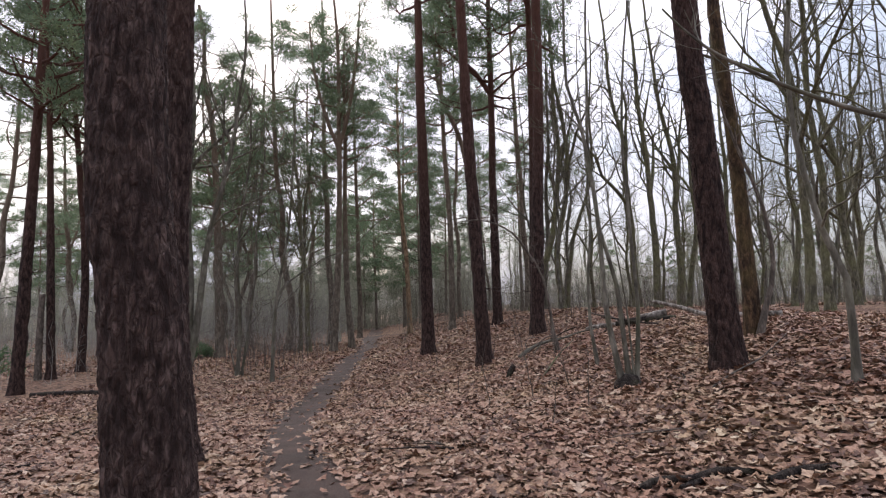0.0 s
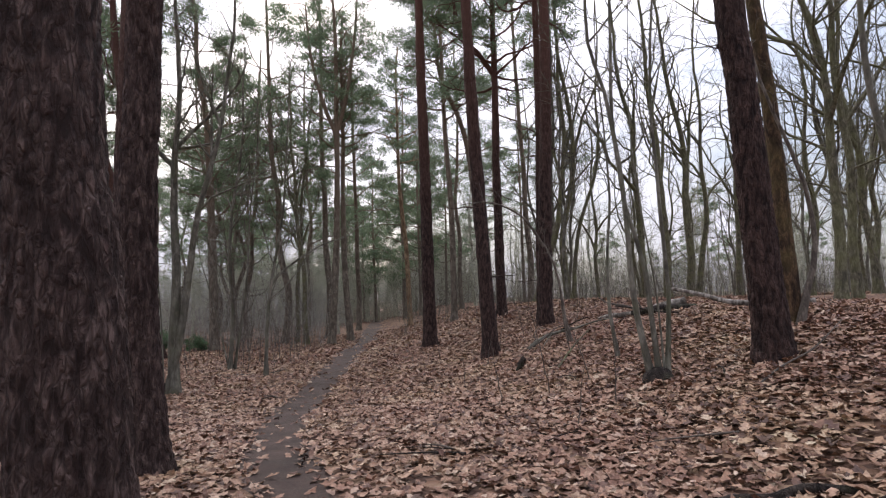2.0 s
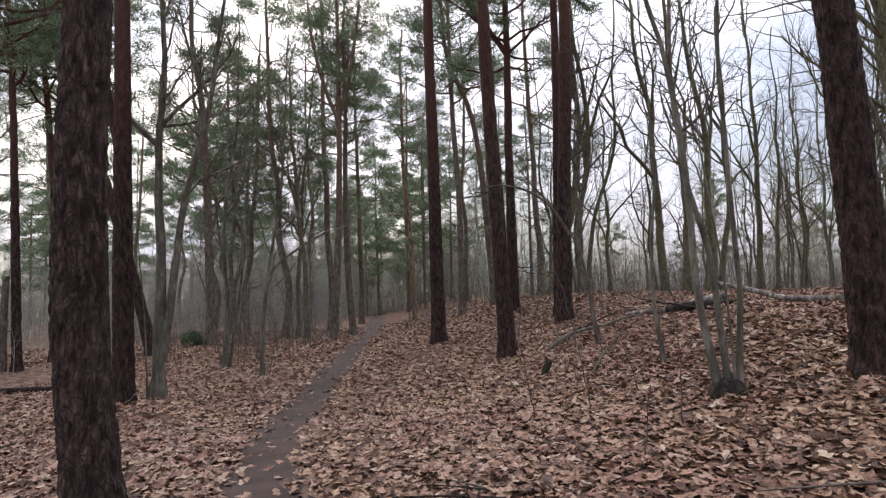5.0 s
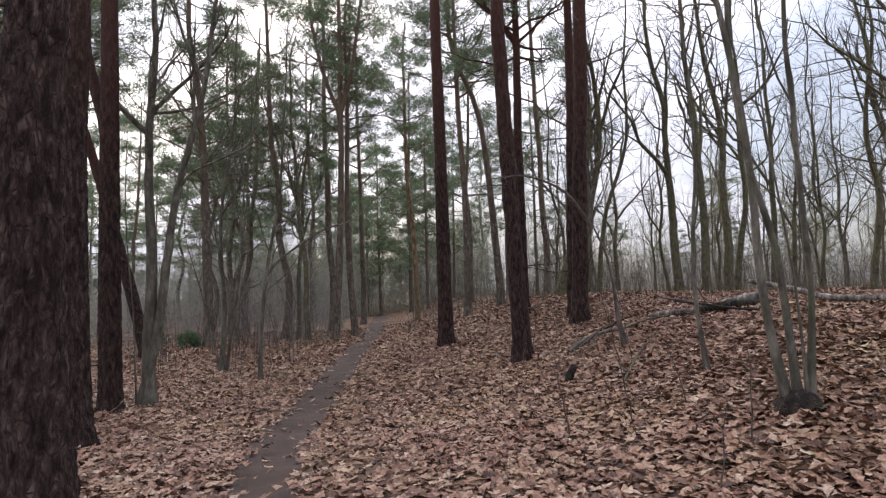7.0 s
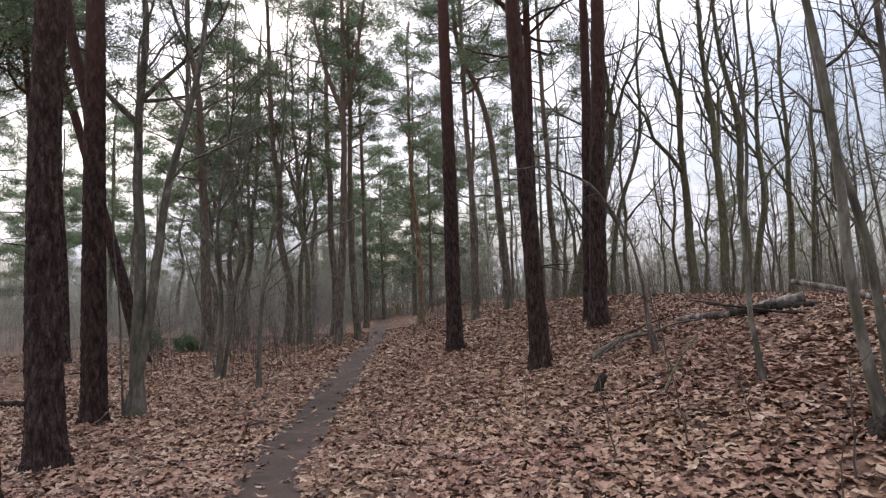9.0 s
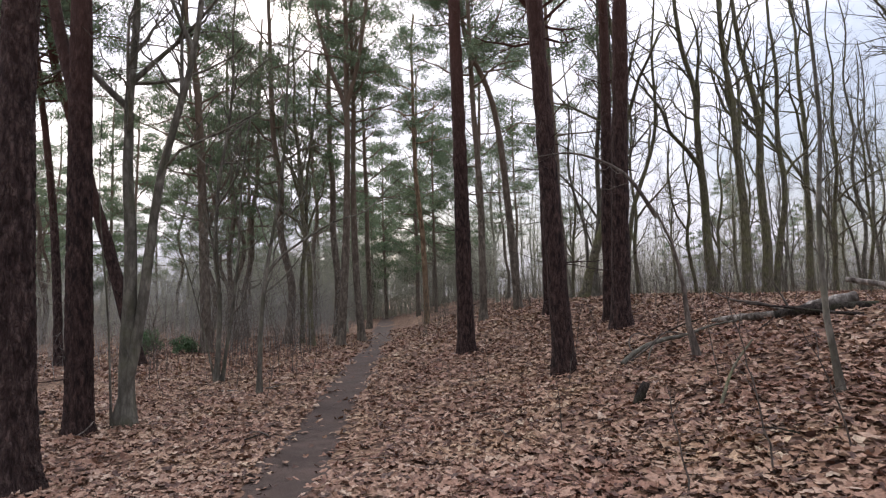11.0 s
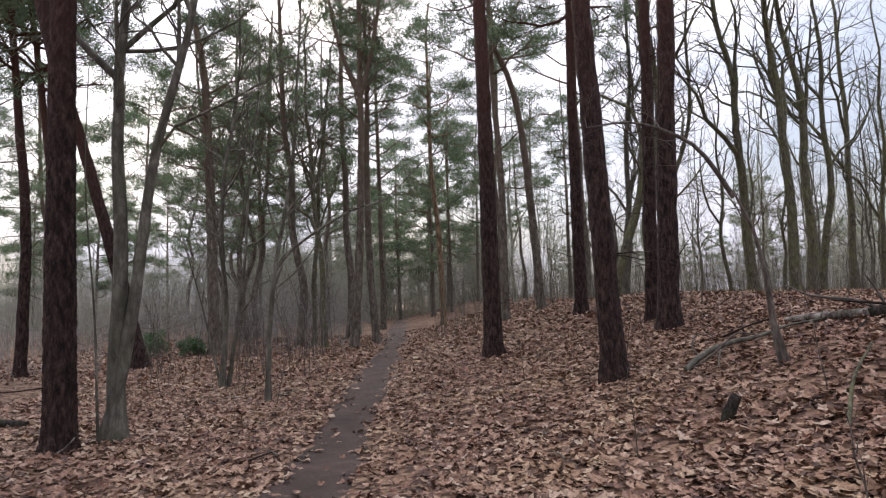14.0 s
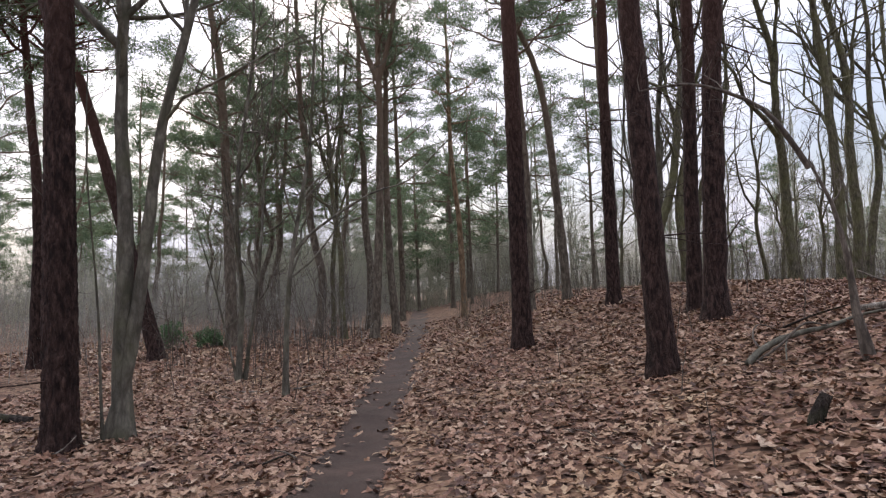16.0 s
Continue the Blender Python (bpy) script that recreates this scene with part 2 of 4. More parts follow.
def land(x, y):
    """Height of the forest floor: a flat on the left, a bank that rises to the right, low knolls."""
    z = -0.5974 + 1.8635 / (1 + np.exp(-np.clip((x - 4.3545 + 0.1305 * np.clip(y, -10, 60)) / 1.5276, -30, 30)))
    z = z + 0.5367 * np.exp(-np.abs(y) / 5.345) - 0.4114 * np.clip(y, -20, 37) / 37
    for j, ky in enumerate(KNOLL_Y):
        for i, kx in enumerate(KNOLL_X):
            z = z + KNOLLS[j * 5 + i] * np.exp(-((x - kx) ** 2 + (y - ky) ** 2) / 20.96)
    return z


def rough(x, y):
    """Small humps and hollows."""
    return 0.018 * np.sin(2.1 * x + 1.3 * np.sin(1.7 * y)) * np.sin(1.9 * y + 0.8 * np.sin(2.3 * x)) + 0.008 * np.sin(5.3 * x + 2 * np.sin(3.1 * y)) * np.sin(4.7 * y)


def path_x(y):
    """Middle of the trodden path."""
    return -3.2 - 0.255 * np.log1p(np.exp(np.clip((y - 19) / 3, -30, 30))) + 3.2 * np.exp(-((y / 7.9) ** 2)) + 0.03 * np.sin(0.55 * y)


def floor_z(x, y):
    dip = 0.05 * np.exp(-(((x - path_x(y)) / 0.5) ** 2))
    return land(x, y) + rough(x, y) - dip * (np.abs(y - 25) < 45)


class Geo:
    """Collects tubes, blades and sheets for one mesh."""

    def __init__(self):
        self.verts, self.quads, self.tris, self.count = [], [], [], 0

    def add(self, verts, quads=None, tris=None):
        if quads is not None:
            self.quads.append(np.asarray(quads) + self.count)
        if tris is not None:
            self.tris.append(np.asarray(tris) + self.count)
        self.verts.append(np.asarray(verts, dtype=float))
        self.count += len(verts)

    def tube(self, pts, radii, sides, lumps=None):
        pts, radii = np.asarray(pts, dtype=float), np.asarray(radii, dtype=float)
        k = len(pts)
        way = np.gradient(pts, axis=0)
        way /= np.linalg.norm(way, axis=1)[:, None] + 1e-9
        ref = np.eye(3)[int(np.argmin(np.abs(way.mean(axis=0))))]
        u = np.cross(way, ref)
        u /= np.linalg.norm(u, axis=1)[:, None] + 1e-9
        w = np.cross(way, u)
        a = np.arange(sides) * 2 * np.pi / sides
        rad = radii[:, None] * (np.ones((k, sides)) if lumps is None else lumps)
        ring = pts[:, None, :] + rad[..., None] * (np.cos(a)[None, :, None] * u[:, None, :] + np.sin(a)[None, :, None] * w[:, None, :])
        i, j = np.meshgrid(np.arange(k - 1), np.arange(sides), indexing="ij")
        j2 = (j + 1) % sides
        quads = np.stack([i * sides + j, i * sides + j2, (i + 1) * sides + j2, (i + 1) * sides + j], -1).reshape(-1, 4)
        self.add(ring.reshape(-1, 3), quads)

    def mesh(self, name, mat, smooth=True):
        me = bpy.data.meshes.new(name)
        verts = np.concatenate(self.verts) if self.verts else np.zeros((0, 3))
        quads = np.concatenate(self.quads) if self.quads else np.zeros((0, 4), int)
        tris = np.concatenate(self.tris) if self.tris else np.zeros((0, 3), int)
        me.vertices.add(len(verts))
        me.vertices.foreach_set("co", verts.astype(np.float32).ravel())
        loops = np.concatenate([quads.ravel(), tris.ravel()]).astype(np.int32)
        me.loops.add(len(loops))
        me.loops.foreach_set("vertex_index", loops)
        me.polygons.add(len(quads) + len(tris))
        starts = np.concatenate([np.arange(len(quads)) * 4, len(quads) * 4 + np.arange(len(tris)) * 3]).astype(np.int32)
        me.polygons.foreach_set("loop_start", starts)
        me.polygons.foreach_set("use_smooth", np.full(len(starts), smooth))
        me.update(calc_edges=True)
        me.materials.append(mat)
        return me


def part(name, geo, mat, parent, label="", smooth=True):
    ob = new(name, geo.mesh(name, mat, smooth))
    ob.parent = parent
    return tagged(ob, label)


# ---- ground and path ----
def spread(lo, hi, middle, n, power):
    s = np.linspace(-1, 1, n)
    t = np.sign(s) * (0.012 * np.abs(s) / 0.012 * 0.02 + 0.98 * np.abs(s) ** power)
    return np.where(t < 0, middle + t * (middle - lo), middle + t * (hi - middle))


def build_ground():
    xs, ys = spread(-900, 900, -1.0, 250, 4.6), spread(-700, 1500, 11.0, 300, 4.6)
    X, Y = np.meshgrid(xs, ys)
    Z = floor_z(X, Y)
    g = Geo()
    nx, ny = len(xs), len(ys)
    i, j = np.meshgrid(np.arange(ny - 1), np.arange(nx - 1), indexing="ij")
    q = np.stack([i * nx + j, i * nx + j + 1, (i + 1) * nx + j + 1, (i + 1) * nx + j], -1).reshape(-1, 4)
    g.add(np.stack([X, Y, Z], -1).reshape(-1, 3), q)
    ob = new("ground", g.mesh("ground", LITTER))
    return tagged(ob, "forest floor covered with brown leaf mould", "ground", kind="structure")


def build_path():
    ys = np.arange(-6, 70, 0.09)
    us = np.linspace(-1, 1, 17)
    Y, U = np.meshgrid(ys, us, indexing="ij")
    half = 0.43 + 0.1 * np.exp(-((Y / 6) ** 6)) + 0.007 * np.clip(Y, 0, 40) + 0.05 * np.sin(1.1 * Y) + 0.03 * np.sin(2.7 * Y + 1)
    wob = 0.05 * np.sin(3.7 * Y + 3 * U) + 0.03 * np.sin(8.1 * Y - 2 * U)
    X = path_x(Y) + U * half + wob * np.abs(U)
    Z = floor_z(X, Y) + 0.014 - 0.04 * np.abs(U) ** 5 + 0.006 * np.sin(9 * X + 2 * np.sin(7 * Y)) * np.sin(8 * Y)
    g = Geo()
    ny, nx = Y.shape
    i, j = np.meshgrid(np.arange(ny - 1), np.arange(nx - 1), indexing="ij")
    q = np.stack([i * nx + j, i * nx + j + 1, (i + 1) * nx + j + 1, (i + 1) * nx + j], -1).reshape(-1, 4)
    g.add(np.stack([X, Y, Z], -1).reshape(-1, 3), q)
    ob = new("footpath", g.mesh("footpath", EARTH))
    return tagged(ob, "narrow trodden earth footpath winding through leaf litter", "path", kind="structure")


ground = build_ground()
footpath = build_path()


# ---- trees ----
def curve(points, step):
    """A smooth line through control points, about step apart."""
    p = np.asarray(points, dtype=float)
    p = np.vstack([2 * p[0] - p[1], p, 2 * p[-1] - p[-2]])
    out = []
    for i in range(1, len(p) - 2):
        n = max(1, int(np.linalg.norm(p[i + 1] - p[i]) / step))
        t = (np.arange(n) / n)[:, None]
        out.append(0.5 * (2 * p[i] + (p[i + 1] - p[i - 1]) * t + (2 * p[i - 1] - 5 * p[i] + 4 * p[i + 1] - p[i + 2]) * t ** 2
                          + (3 * p[i] - p[i - 1] - 3 * p[i + 1] + p[i + 2]) * t ** 3))
    return np.vstack(out + [p[-2][None]])


def grow(g, rng, start, way, length, r, level, tips, up=0.12, wild=0.22, kids=(5, 5, 4), sides=(6, 4, 3, 3), bare=0.25):
    """One branch and, down the levels, its side branches."""
    k = (5, 5, 4, 2)[min(level, 3)]
    pts, d = [np.array(start)], np.array(way) / np.linalg.norm(way)
    for _ in range(k):
        d = d + rng.normal(0, wild, 3) + np.array([0, 0, up])
        d /= np.linalg.norm(d)
        pts.append(pts[-1] + d * length / k)
    pts = np.array(pts)
    g.tube(pts, r * np.linspace(1, 0.28, k + 1), sides[min(level, 3)])
    tips.append((pts[-1], d, level))
    if level >= 2:
        tips += [(pts[i] + (pts[i + 1] - pts[i]) * f, d, level) for i in range(1, k) for f in (0.2, 0.65)]
    if level < len(kids):
        for c in range(kids[level]):
            f = bare + (1 - bare) * (c + rng.random()) / kids[level]
            i = min(int(f * k), k - 1)
            at = pts[i] + (pts[i + 1] - pts[i]) * (f * k - i)
            along = pts[i + 1] - pts[i]
            along /= np.linalg.norm(along)
            side = np.cross(along, rng.normal(0, 1, 3))
            side /= np.linalg.norm(side) + 1e-9
            turn = rng.uniform(0.55, 1.1)
            grow(g, rng, at, along * math.cos(turn) + side * math.sin(turn), length * rng.uniform(0.38, 0.62) * (1.15 - 0.5 * f),
                 max(r * 0.5 * (1.1 - 0.6 * f), 0.004), level + 1, tips, up, wild, kids, sides, bare)


def stem_line(points, height, rng, lean_on=0.5):
    """Trunk line from (dx, height) control points, carried on to the full height."""
    ctrl = [(0, 0, -0.25), (0, 0, 0.0)] + [(dx, 0, h) for dx, h in points]
    last, before = np.array(ctrl[-1]), np.array(ctrl[-2])
    if height > last[2] + 0.6:
        slope = (last - before) / max(last[2] - before[2], 0.1) * lean_on
        rest = height - last[2]
        mid = last + slope * rest * 0.5 + np.array([*rng.normal(0, 0.06, 2), rest * 0.5])
        end = last + slope * rest * 0.8 + np.array([*rng.normal(0, 0.15, 2), rest])
        ctrl += [tuple(mid), tuple(end)]
    return curve(ctrl, 0.5)


def tufts(g, rng, centres, ways, count, length, width, spread_=0.9):
    """Sprays of needles: thin blades round each centre."""
    n = len(centres)
    c = np.repeat(centres, count, axis=0)
    d = np.repeat(ways, count, axis=0) + rng.normal(0, spread_, (n * count, 3))
    d /= np.linalg.norm(d, axis=1)[:, None] + 1e-9
    s = np.cross(d, rng.normal(0, 1, d.shape))
    s /= np.linalg.norm(s, axis=1)[:, None] + 1e-9
    ln = length * rng.uniform(0.6, 1.25, (n * count, 1))
    root = c + rng.normal(0, 0.05, c.shape)
    v = np.stack([root - s * width * 0.5, root + s * width * 0.5, root + d * ln], 1).reshape(-1, 3)
    g.add(v, tris=np.arange(len(v)).reshape(-1, 3))


def clumps(g, rng, centres, size, count, length, width):
    """Flattened clouds of needle sprays, one round each centre."""
    n = len(centres)
    c = np.repeat(centres, count, axis=0)
    s = np.repeat(size * rng.uniform(0.55, 1.3, n), count)[:, None]
    off = rng.normal(0, 1, (n * count, 3))
    off = off / (np.linalg.norm(off, axis=1)[:, None] + 1e-9) * rng.random((n * count, 1)) ** 0.45 * s * np.array([1.0, 1.0, 0.42])
    d = off / s + rng.normal(0, 0.55, off.shape) + np.array([0, 0, 0.35])
    d /= np.linalg.norm(d, axis=1)[:, None] + 1e-9
    side = np.cross(d, rng.normal(0, 1, d.shape))
    side /= np.linalg.norm(side, axis=1)[:, None] + 1e-9
    ln = length * rng.uniform(0.6, 1.3, (n * count, 1))
    root = c + off
    v = np.stack([root - side * width * 0.5, root + side * width * 0.5, root + d * ln], 1).reshape(-1, 3)
    g.add(v, tris=np.arange(len(v)).reshape(-1, 3))


def trunk_radii(line, r, height, flare=0.35):
    h = np.clip(line[:, 2], 0, None)
    return r * (1 - 0.62 * h / height) * (1 + flare * np.exp(-h / 0.22))


def bark_lumps(line, r, sides, depth, rng, cell=0.05):
    """Plates of bark standing proud of dark fissures."""
    out = np.ones((len(line), sides))
    seed = rng.uniform(0, 50)
    for i, p in enumerate(line):
        for j in range(sides):
            a = j * 2 * math.pi / sides
            q = Vector((math.cos(a) * r / cell + seed, math.sin(a) * r / cell, p[2] / cell / 2.6))
            q += noise.noise_vector(q * 0.6) * 0.45
            d = noise.voronoi(q)[0]
            out[i, j] += depth / r * (min(1.0, (d[1] - d[0]) * 2.6) - 0.6 + 0.5 * noise.noise(q * 0.23) + 0.3 * noise.noise(q * 2.7)) + 0.06 * noise.noise(Vector((a * 0.9, seed, p[2] * 0.5)))
    return out


def thing(name, x, y, label, category, group="", z=None):
    root = new(name)
    root.empty_display_size = 0.2
    root.location = (x, y, float(floor_z(np.float64(x), np.float64(y))) if z is None else z)
    return tagged(root, label, category, group)


def pine(x, y, r, points, height, crown_from, seed, label, mat=None, limbs=22, reach=2.6, close=False, snags=14, forks=(), count=70, group="pines", blade=(0.2, 0.038), kids=(4, 2), loose=True, puff=0.5):
    """A pine: trunk, limbs and needle crown. loose: each limb is a part of its own."""
    rng = np.random.default_rng(seed)
    mat = mat or PINE_DARK
    limbs = int(limbs * (1.3 if loose and y > 19 else 1.0))
    root = thing("pine_tree", x, y, label, "pine tree", group)
    line = stem_line(points, height, rng)
    g = Geo()
    if close:
        fine = curve(line, 0.03)
        fine = fine[fine[:, 2] < 6.5]
        rad = trunk_radii(fine, r, height)
        g.tube(fine, rad, 120, bark_lumps(fine, r, 120, 0.018, rng))
        rest = line[line[:, 2] > 6.2]
        g.tube(rest, trunk_radii(rest, r, height), 14)
    else:
        n = 14 if loose else 9
        fine = curve(line, 0.25 if loose else 0.6)
        fine = fine + np.column_stack([rng.normal(0, 0.006, (len(fine), 2)), np.zeros(len(fine))])
        g.tube(fine, trunk_radii(fine, r, height) * (1 + rng.normal(0, 0.025, len(fine))), n, 1 + rng.normal(0, 0.03, (len(fine), n)))
    part("trunk", g, mat, root)
    tips = []
    joined = Geo()

    def at(h):
        return line[int(np.argmin(np.abs(line[:, 2] - h)))]

    def limb_geo():
        return Geo() if loose else joined

    def finish(g, name):
        if loose:
            part(name, g, mat, root)

    for start_h, ways in forks:
        g = limb_geo()
        fl = curve([tuple(at(start_h))] + [(dx, dy, h) for dx, dy, h in ways], 0.5)
        g.tube(fl, np.linspace(r * 0.6, r * 0.2, len(fl)), 10)
        for f in np.linspace(0.4, 1, 8):
            a = rng.uniform(0, 6.28)
            grow(g, rng, fl[int(f * (len(fl) - 1))], (math.cos(a), math.sin(a), 0.5), reach * rng.uniform(0.5, 0.9), 0.03, 0, tips, 0.12, 0.25, kids, (6, 4, 3, 3), 0.35)
        finish(g, "fork")
    for _ in range(snags):
        g = limb_geo()
        h = rng.uniform(0.06, 1.0) * crown_from
        a = rng.uniform(0, 6.28)
        grow(g, rng, at(h), (math.cos(a), math.sin(a), rng.uniform(-0.2, 0.35)), rng.uniform(0.3, 1.5), rng.uniform(0.008, 0.02), 2, [], -0.02, 0.2, (5, 5, 4))
        finish(g, "dead_branch")
    for k in range(limbs):
        g = limb_geo()
        f = (k + rng.random()) / limbs
        h = crown_from + (height - crown_from) * f
        a = k * 2.4 + rng.uniform(-0.5, 0.5)
        ln = reach * (0.45 + 0.75 * math.sin(math.pi * min(1, 0.22 + 0.72 * f))) * rng.uniform(0.55, 1.25)
        grow(g, rng, at(h), (math.cos(a), math.sin(a), rng.uniform(0.05, 0.5)), ln, 0.05 * (1.2 - 0.6 * f), 0, tips, 0.1, 0.26, kids, (6, 4, 3, 3), 0.35)
        finish(g, "limb")
    if not loose:
        tagged(part("branchwood", joined, mat, root), kind="stuff")
    g = Geo()
    centres = np.array([p for p, d, lv in tips if lv == 2])
    if len(centres):
        centres = centres[rng.random(len(centres)) < 8.5 * max(limbs, 8) / len(centres)]
        clumps(g, rng, centres + rng.normal(0, 0.12, centres.shape), puff, count, *blade)
        tagged(part("crown", g, NEEDLES, root, "dark green needle crown", smooth=False), kind="stuff")
    return root


def bare_tree(x, y, r, points, height, seed, label, mat=None, stems=(), limbs=16, reach=3.6, first=0.3, name="bare_tree", group="bare trees", kids=(5, 5, 4), loose=True):
    """A leafless broad-leaved tree; stems: further (radius, points, height, dx, dy) from the same stool."""
    rng = np.random.default_rng(seed)
    mat = mat or OAK_BARK
    root = thing(name, x, y, label, "tree", group)
    joined = Geo()
    for sr, sp, sh, dx, dy in ((r, points, height, 0, 0), *stems):
        line = stem_line(sp, sh, rng) + np.array([dx, dy, 0])
        swing = (0.05 if loose else 0.1) * np.clip(line[:, 2] / 3, 0, 1)
        line[:, 0] += swing * np.sin(1.3 * line[:, 2] + rng.uniform(0, 6))
        line[:, 1] += swing * np.sin(1.1 * line[:, 2] + rng.uniform(0, 6))
        g = Geo()
        fine = curve(line, 0.3)
        if sr > 0.03:
            fine = fine + np.column_stack([rng.normal(0, sr * 0.06, (len(fine), 2)), np.zeros(len(fine))])
        k = 12 if sr > 0.08 else 8
        g.tube(fine, np.clip(trunk_radii(fine, sr, sh, 0.45) * (1 - 0.25 * np.clip(fine[:, 2] / sh, 0, 1)), 0.006, None), k, 1 + rng.normal(0, 0.03, (len(fine), k)))
        part("trunk", g, mat, root)
        n = max(3, int(limbs * min(1, sr / max(r, 0.001))))
        for q in range(n):
            f = first + (1 - first) * (q + rng.random()) / n
            p = line[int(np.argmin(np.abs(line[:, 2] - f * sh)))]
            a = rng.uniform(0, 6.28)
            g = Geo() if loose else joined
            leader = q in (1, 3) and sr > 0.08
            grow(g, rng, p, (math.cos(a), math.sin(a), rng.uniform(1.6, 2.6) if leader else rng.uniform(0.4, 1.9)), reach * (1.15 - 0.7 * f) * (1.5 if leader else rng.uniform(0.5, 1.2)),
                 max(0.006, sr * (0.62 if leader else rng.uniform(0.25, 0.5)) * (1.15 - 0.7 * f)), 1, [], 0.1, 0.24, kids)
            if loose:
                part("limb", g, mat, root)
    if not loose:
        tagged(part("crown", joined, mat, root, "leafless twigs"), kind="stuff")
    return root


# measured pines along the walk: x, y, radius, trunk line, height, crown from, seed, words
OLD = "tall old pine with thick fissured reddish-brown bark beside the path"
SLIM = "slender dark-barked pine standing in brown leaf litter"
FARP = "tall pine with dark green needle crown deep in the wood"
pine(-1.85, 3.89, 0.272, [(-0.12, 1.65), (-0.27, 3.75)], 19, 12, 1, OLD, PINE_BARK, 16, 2.8, True, 2)
pine(-3.05, 6.99, 0.205, [(-0.14, 1.56), (-0.14, 3.39), (-0.11, 4.51)], 19, 12, 2, OLD, PINE_BARK, 16, 2.8, True, 3)
pine(-5.47, 11.19, 0.205, [(-0.09, 1.91), (-0.12, 4.4), (-0.09, 5.92)], 18, 11, 3, OLD, PINE_BARK, 16, 2.8, True, 4)
pine(-6.83, 14.4, 0.205, [(-0.05, 2.51), (-0.07, 4.27), (-0.09, 5.78)], 18, 11, 4, "old pine with a fork and fissured reddish-brown bark", PINE_DARK, 16, 2.8, True, 5,
     forks=[(4.6, [(-0.25, 0.1, 5.5), (-0.6, 0.2, 6.6), (-1.0, 0.4, 8.5), (-1.3, 0.6, 12)])])
pine(3.85, 8.14, 0.205, [(-0.08, 1.62), (-0.17, 3.55), (-0.27, 5.22)], 18, 11, 5, "dark reddish-brown pine leaning slightly on the leafy bank", PINE_DARK, 12, 2.5, True, 6)
pine(5.14, 9.9, 0.13, [(-0.06, 2.3), (-0.14, 3.78), (-0.28, 5.82)], 15, 10, 6, "thin pine with yellow-brown mossy bark on the bank", PINE_MOSSY, 10, 2.0, False, 5)
pine(-0.55, 21.31, 0.235, [(-0.03, 5.03), (-0.09, 9.94)], 19, 12.5, 7, SLIM, None, 14, 2.5, False, 16)
pine(1.09, 16.09, 0.2, [(-0.16, 3.8), (-0.3, 7.13)], 18, 12, 8, SLIM, None, 14, 2.5, False, 34)
pine(2.98, 18.87, 0.225, [(0.13, 3.72), (0.32, 7.87)], 19, 11, 9, SLIM, None, 16, 2.6, False, 40)
pine(3.13, 20.35, 0.165, [(0.06, 3.08), (0.17, 6.92)], 17, 10, 9, SLIM, None, 16, 2.4, False, 24)
pine(2.16, 23.73, 0.19, [(0.0, 2.94), (-0.01, 6.14), (0.04, 8.6)], 17, 8.6, 11, SLIM, None, 24, 2.6, False, 16,
     forks=[(9.6, [(-0.6, 0.0, 10.4), (-1.3, 0.1, 11.4), (-1.6, 0.2, 14)])])
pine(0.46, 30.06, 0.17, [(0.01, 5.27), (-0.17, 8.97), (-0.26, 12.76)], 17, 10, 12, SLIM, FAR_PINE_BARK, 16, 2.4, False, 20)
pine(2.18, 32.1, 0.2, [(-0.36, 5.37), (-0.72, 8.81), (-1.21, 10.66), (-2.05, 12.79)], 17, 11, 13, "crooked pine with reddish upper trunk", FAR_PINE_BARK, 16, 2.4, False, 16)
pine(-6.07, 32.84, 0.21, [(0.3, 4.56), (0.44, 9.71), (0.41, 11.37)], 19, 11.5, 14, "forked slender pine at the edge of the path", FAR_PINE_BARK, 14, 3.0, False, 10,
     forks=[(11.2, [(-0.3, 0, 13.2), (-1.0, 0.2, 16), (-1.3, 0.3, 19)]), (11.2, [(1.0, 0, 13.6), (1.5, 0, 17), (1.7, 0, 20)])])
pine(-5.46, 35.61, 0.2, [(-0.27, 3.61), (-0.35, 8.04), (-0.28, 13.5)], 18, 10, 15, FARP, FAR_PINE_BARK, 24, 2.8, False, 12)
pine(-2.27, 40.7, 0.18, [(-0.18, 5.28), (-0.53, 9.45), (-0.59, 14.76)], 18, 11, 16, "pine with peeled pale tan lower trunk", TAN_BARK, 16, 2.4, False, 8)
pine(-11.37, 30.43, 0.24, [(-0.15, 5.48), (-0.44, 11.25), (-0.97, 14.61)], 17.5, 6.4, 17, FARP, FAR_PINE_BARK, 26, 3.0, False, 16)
pine(-11.77, 25.62, 0.24, [(-0.64, 2.51), (-1.51, 5.47), (-2.3, 8.12), (-3.21, 11.03)], 15, 11, 18, "dark pine trunk leaning strongly to one side", None, 14, 2.4, False, 8)
pine(-12.01, 16.86, 0.18, [(0.19, 4.1), (0.41, 11.55)], 16, 7.5, 19, SLIM, None, 22, 2.6, False, 16)
pine(-13.88, 21.2, 0.15, [(-0.17, 4.64), (-0.4, 9.66), (-0.73, 14.03)], 16.5, 9, 20, SLIM, None, 20, 2.4, False, 14)
pine(-14.7, 25.9, 0.16, [(-0.31, 5.27), (-0.99, 10.56), (-1.67, 15.01)], 17, 9.5, 21, "leaning slender pine with light brown bark", PINE_BARK, 20, 2.4, False, 10)
pine(-14.3, 23.61, 0.17, [(0.06, 4.15), (-0.23, 7.51), (-0.59, 10.96)], 15, 8.5, 22, SLIM, None, 20, 2.4, False, 12)

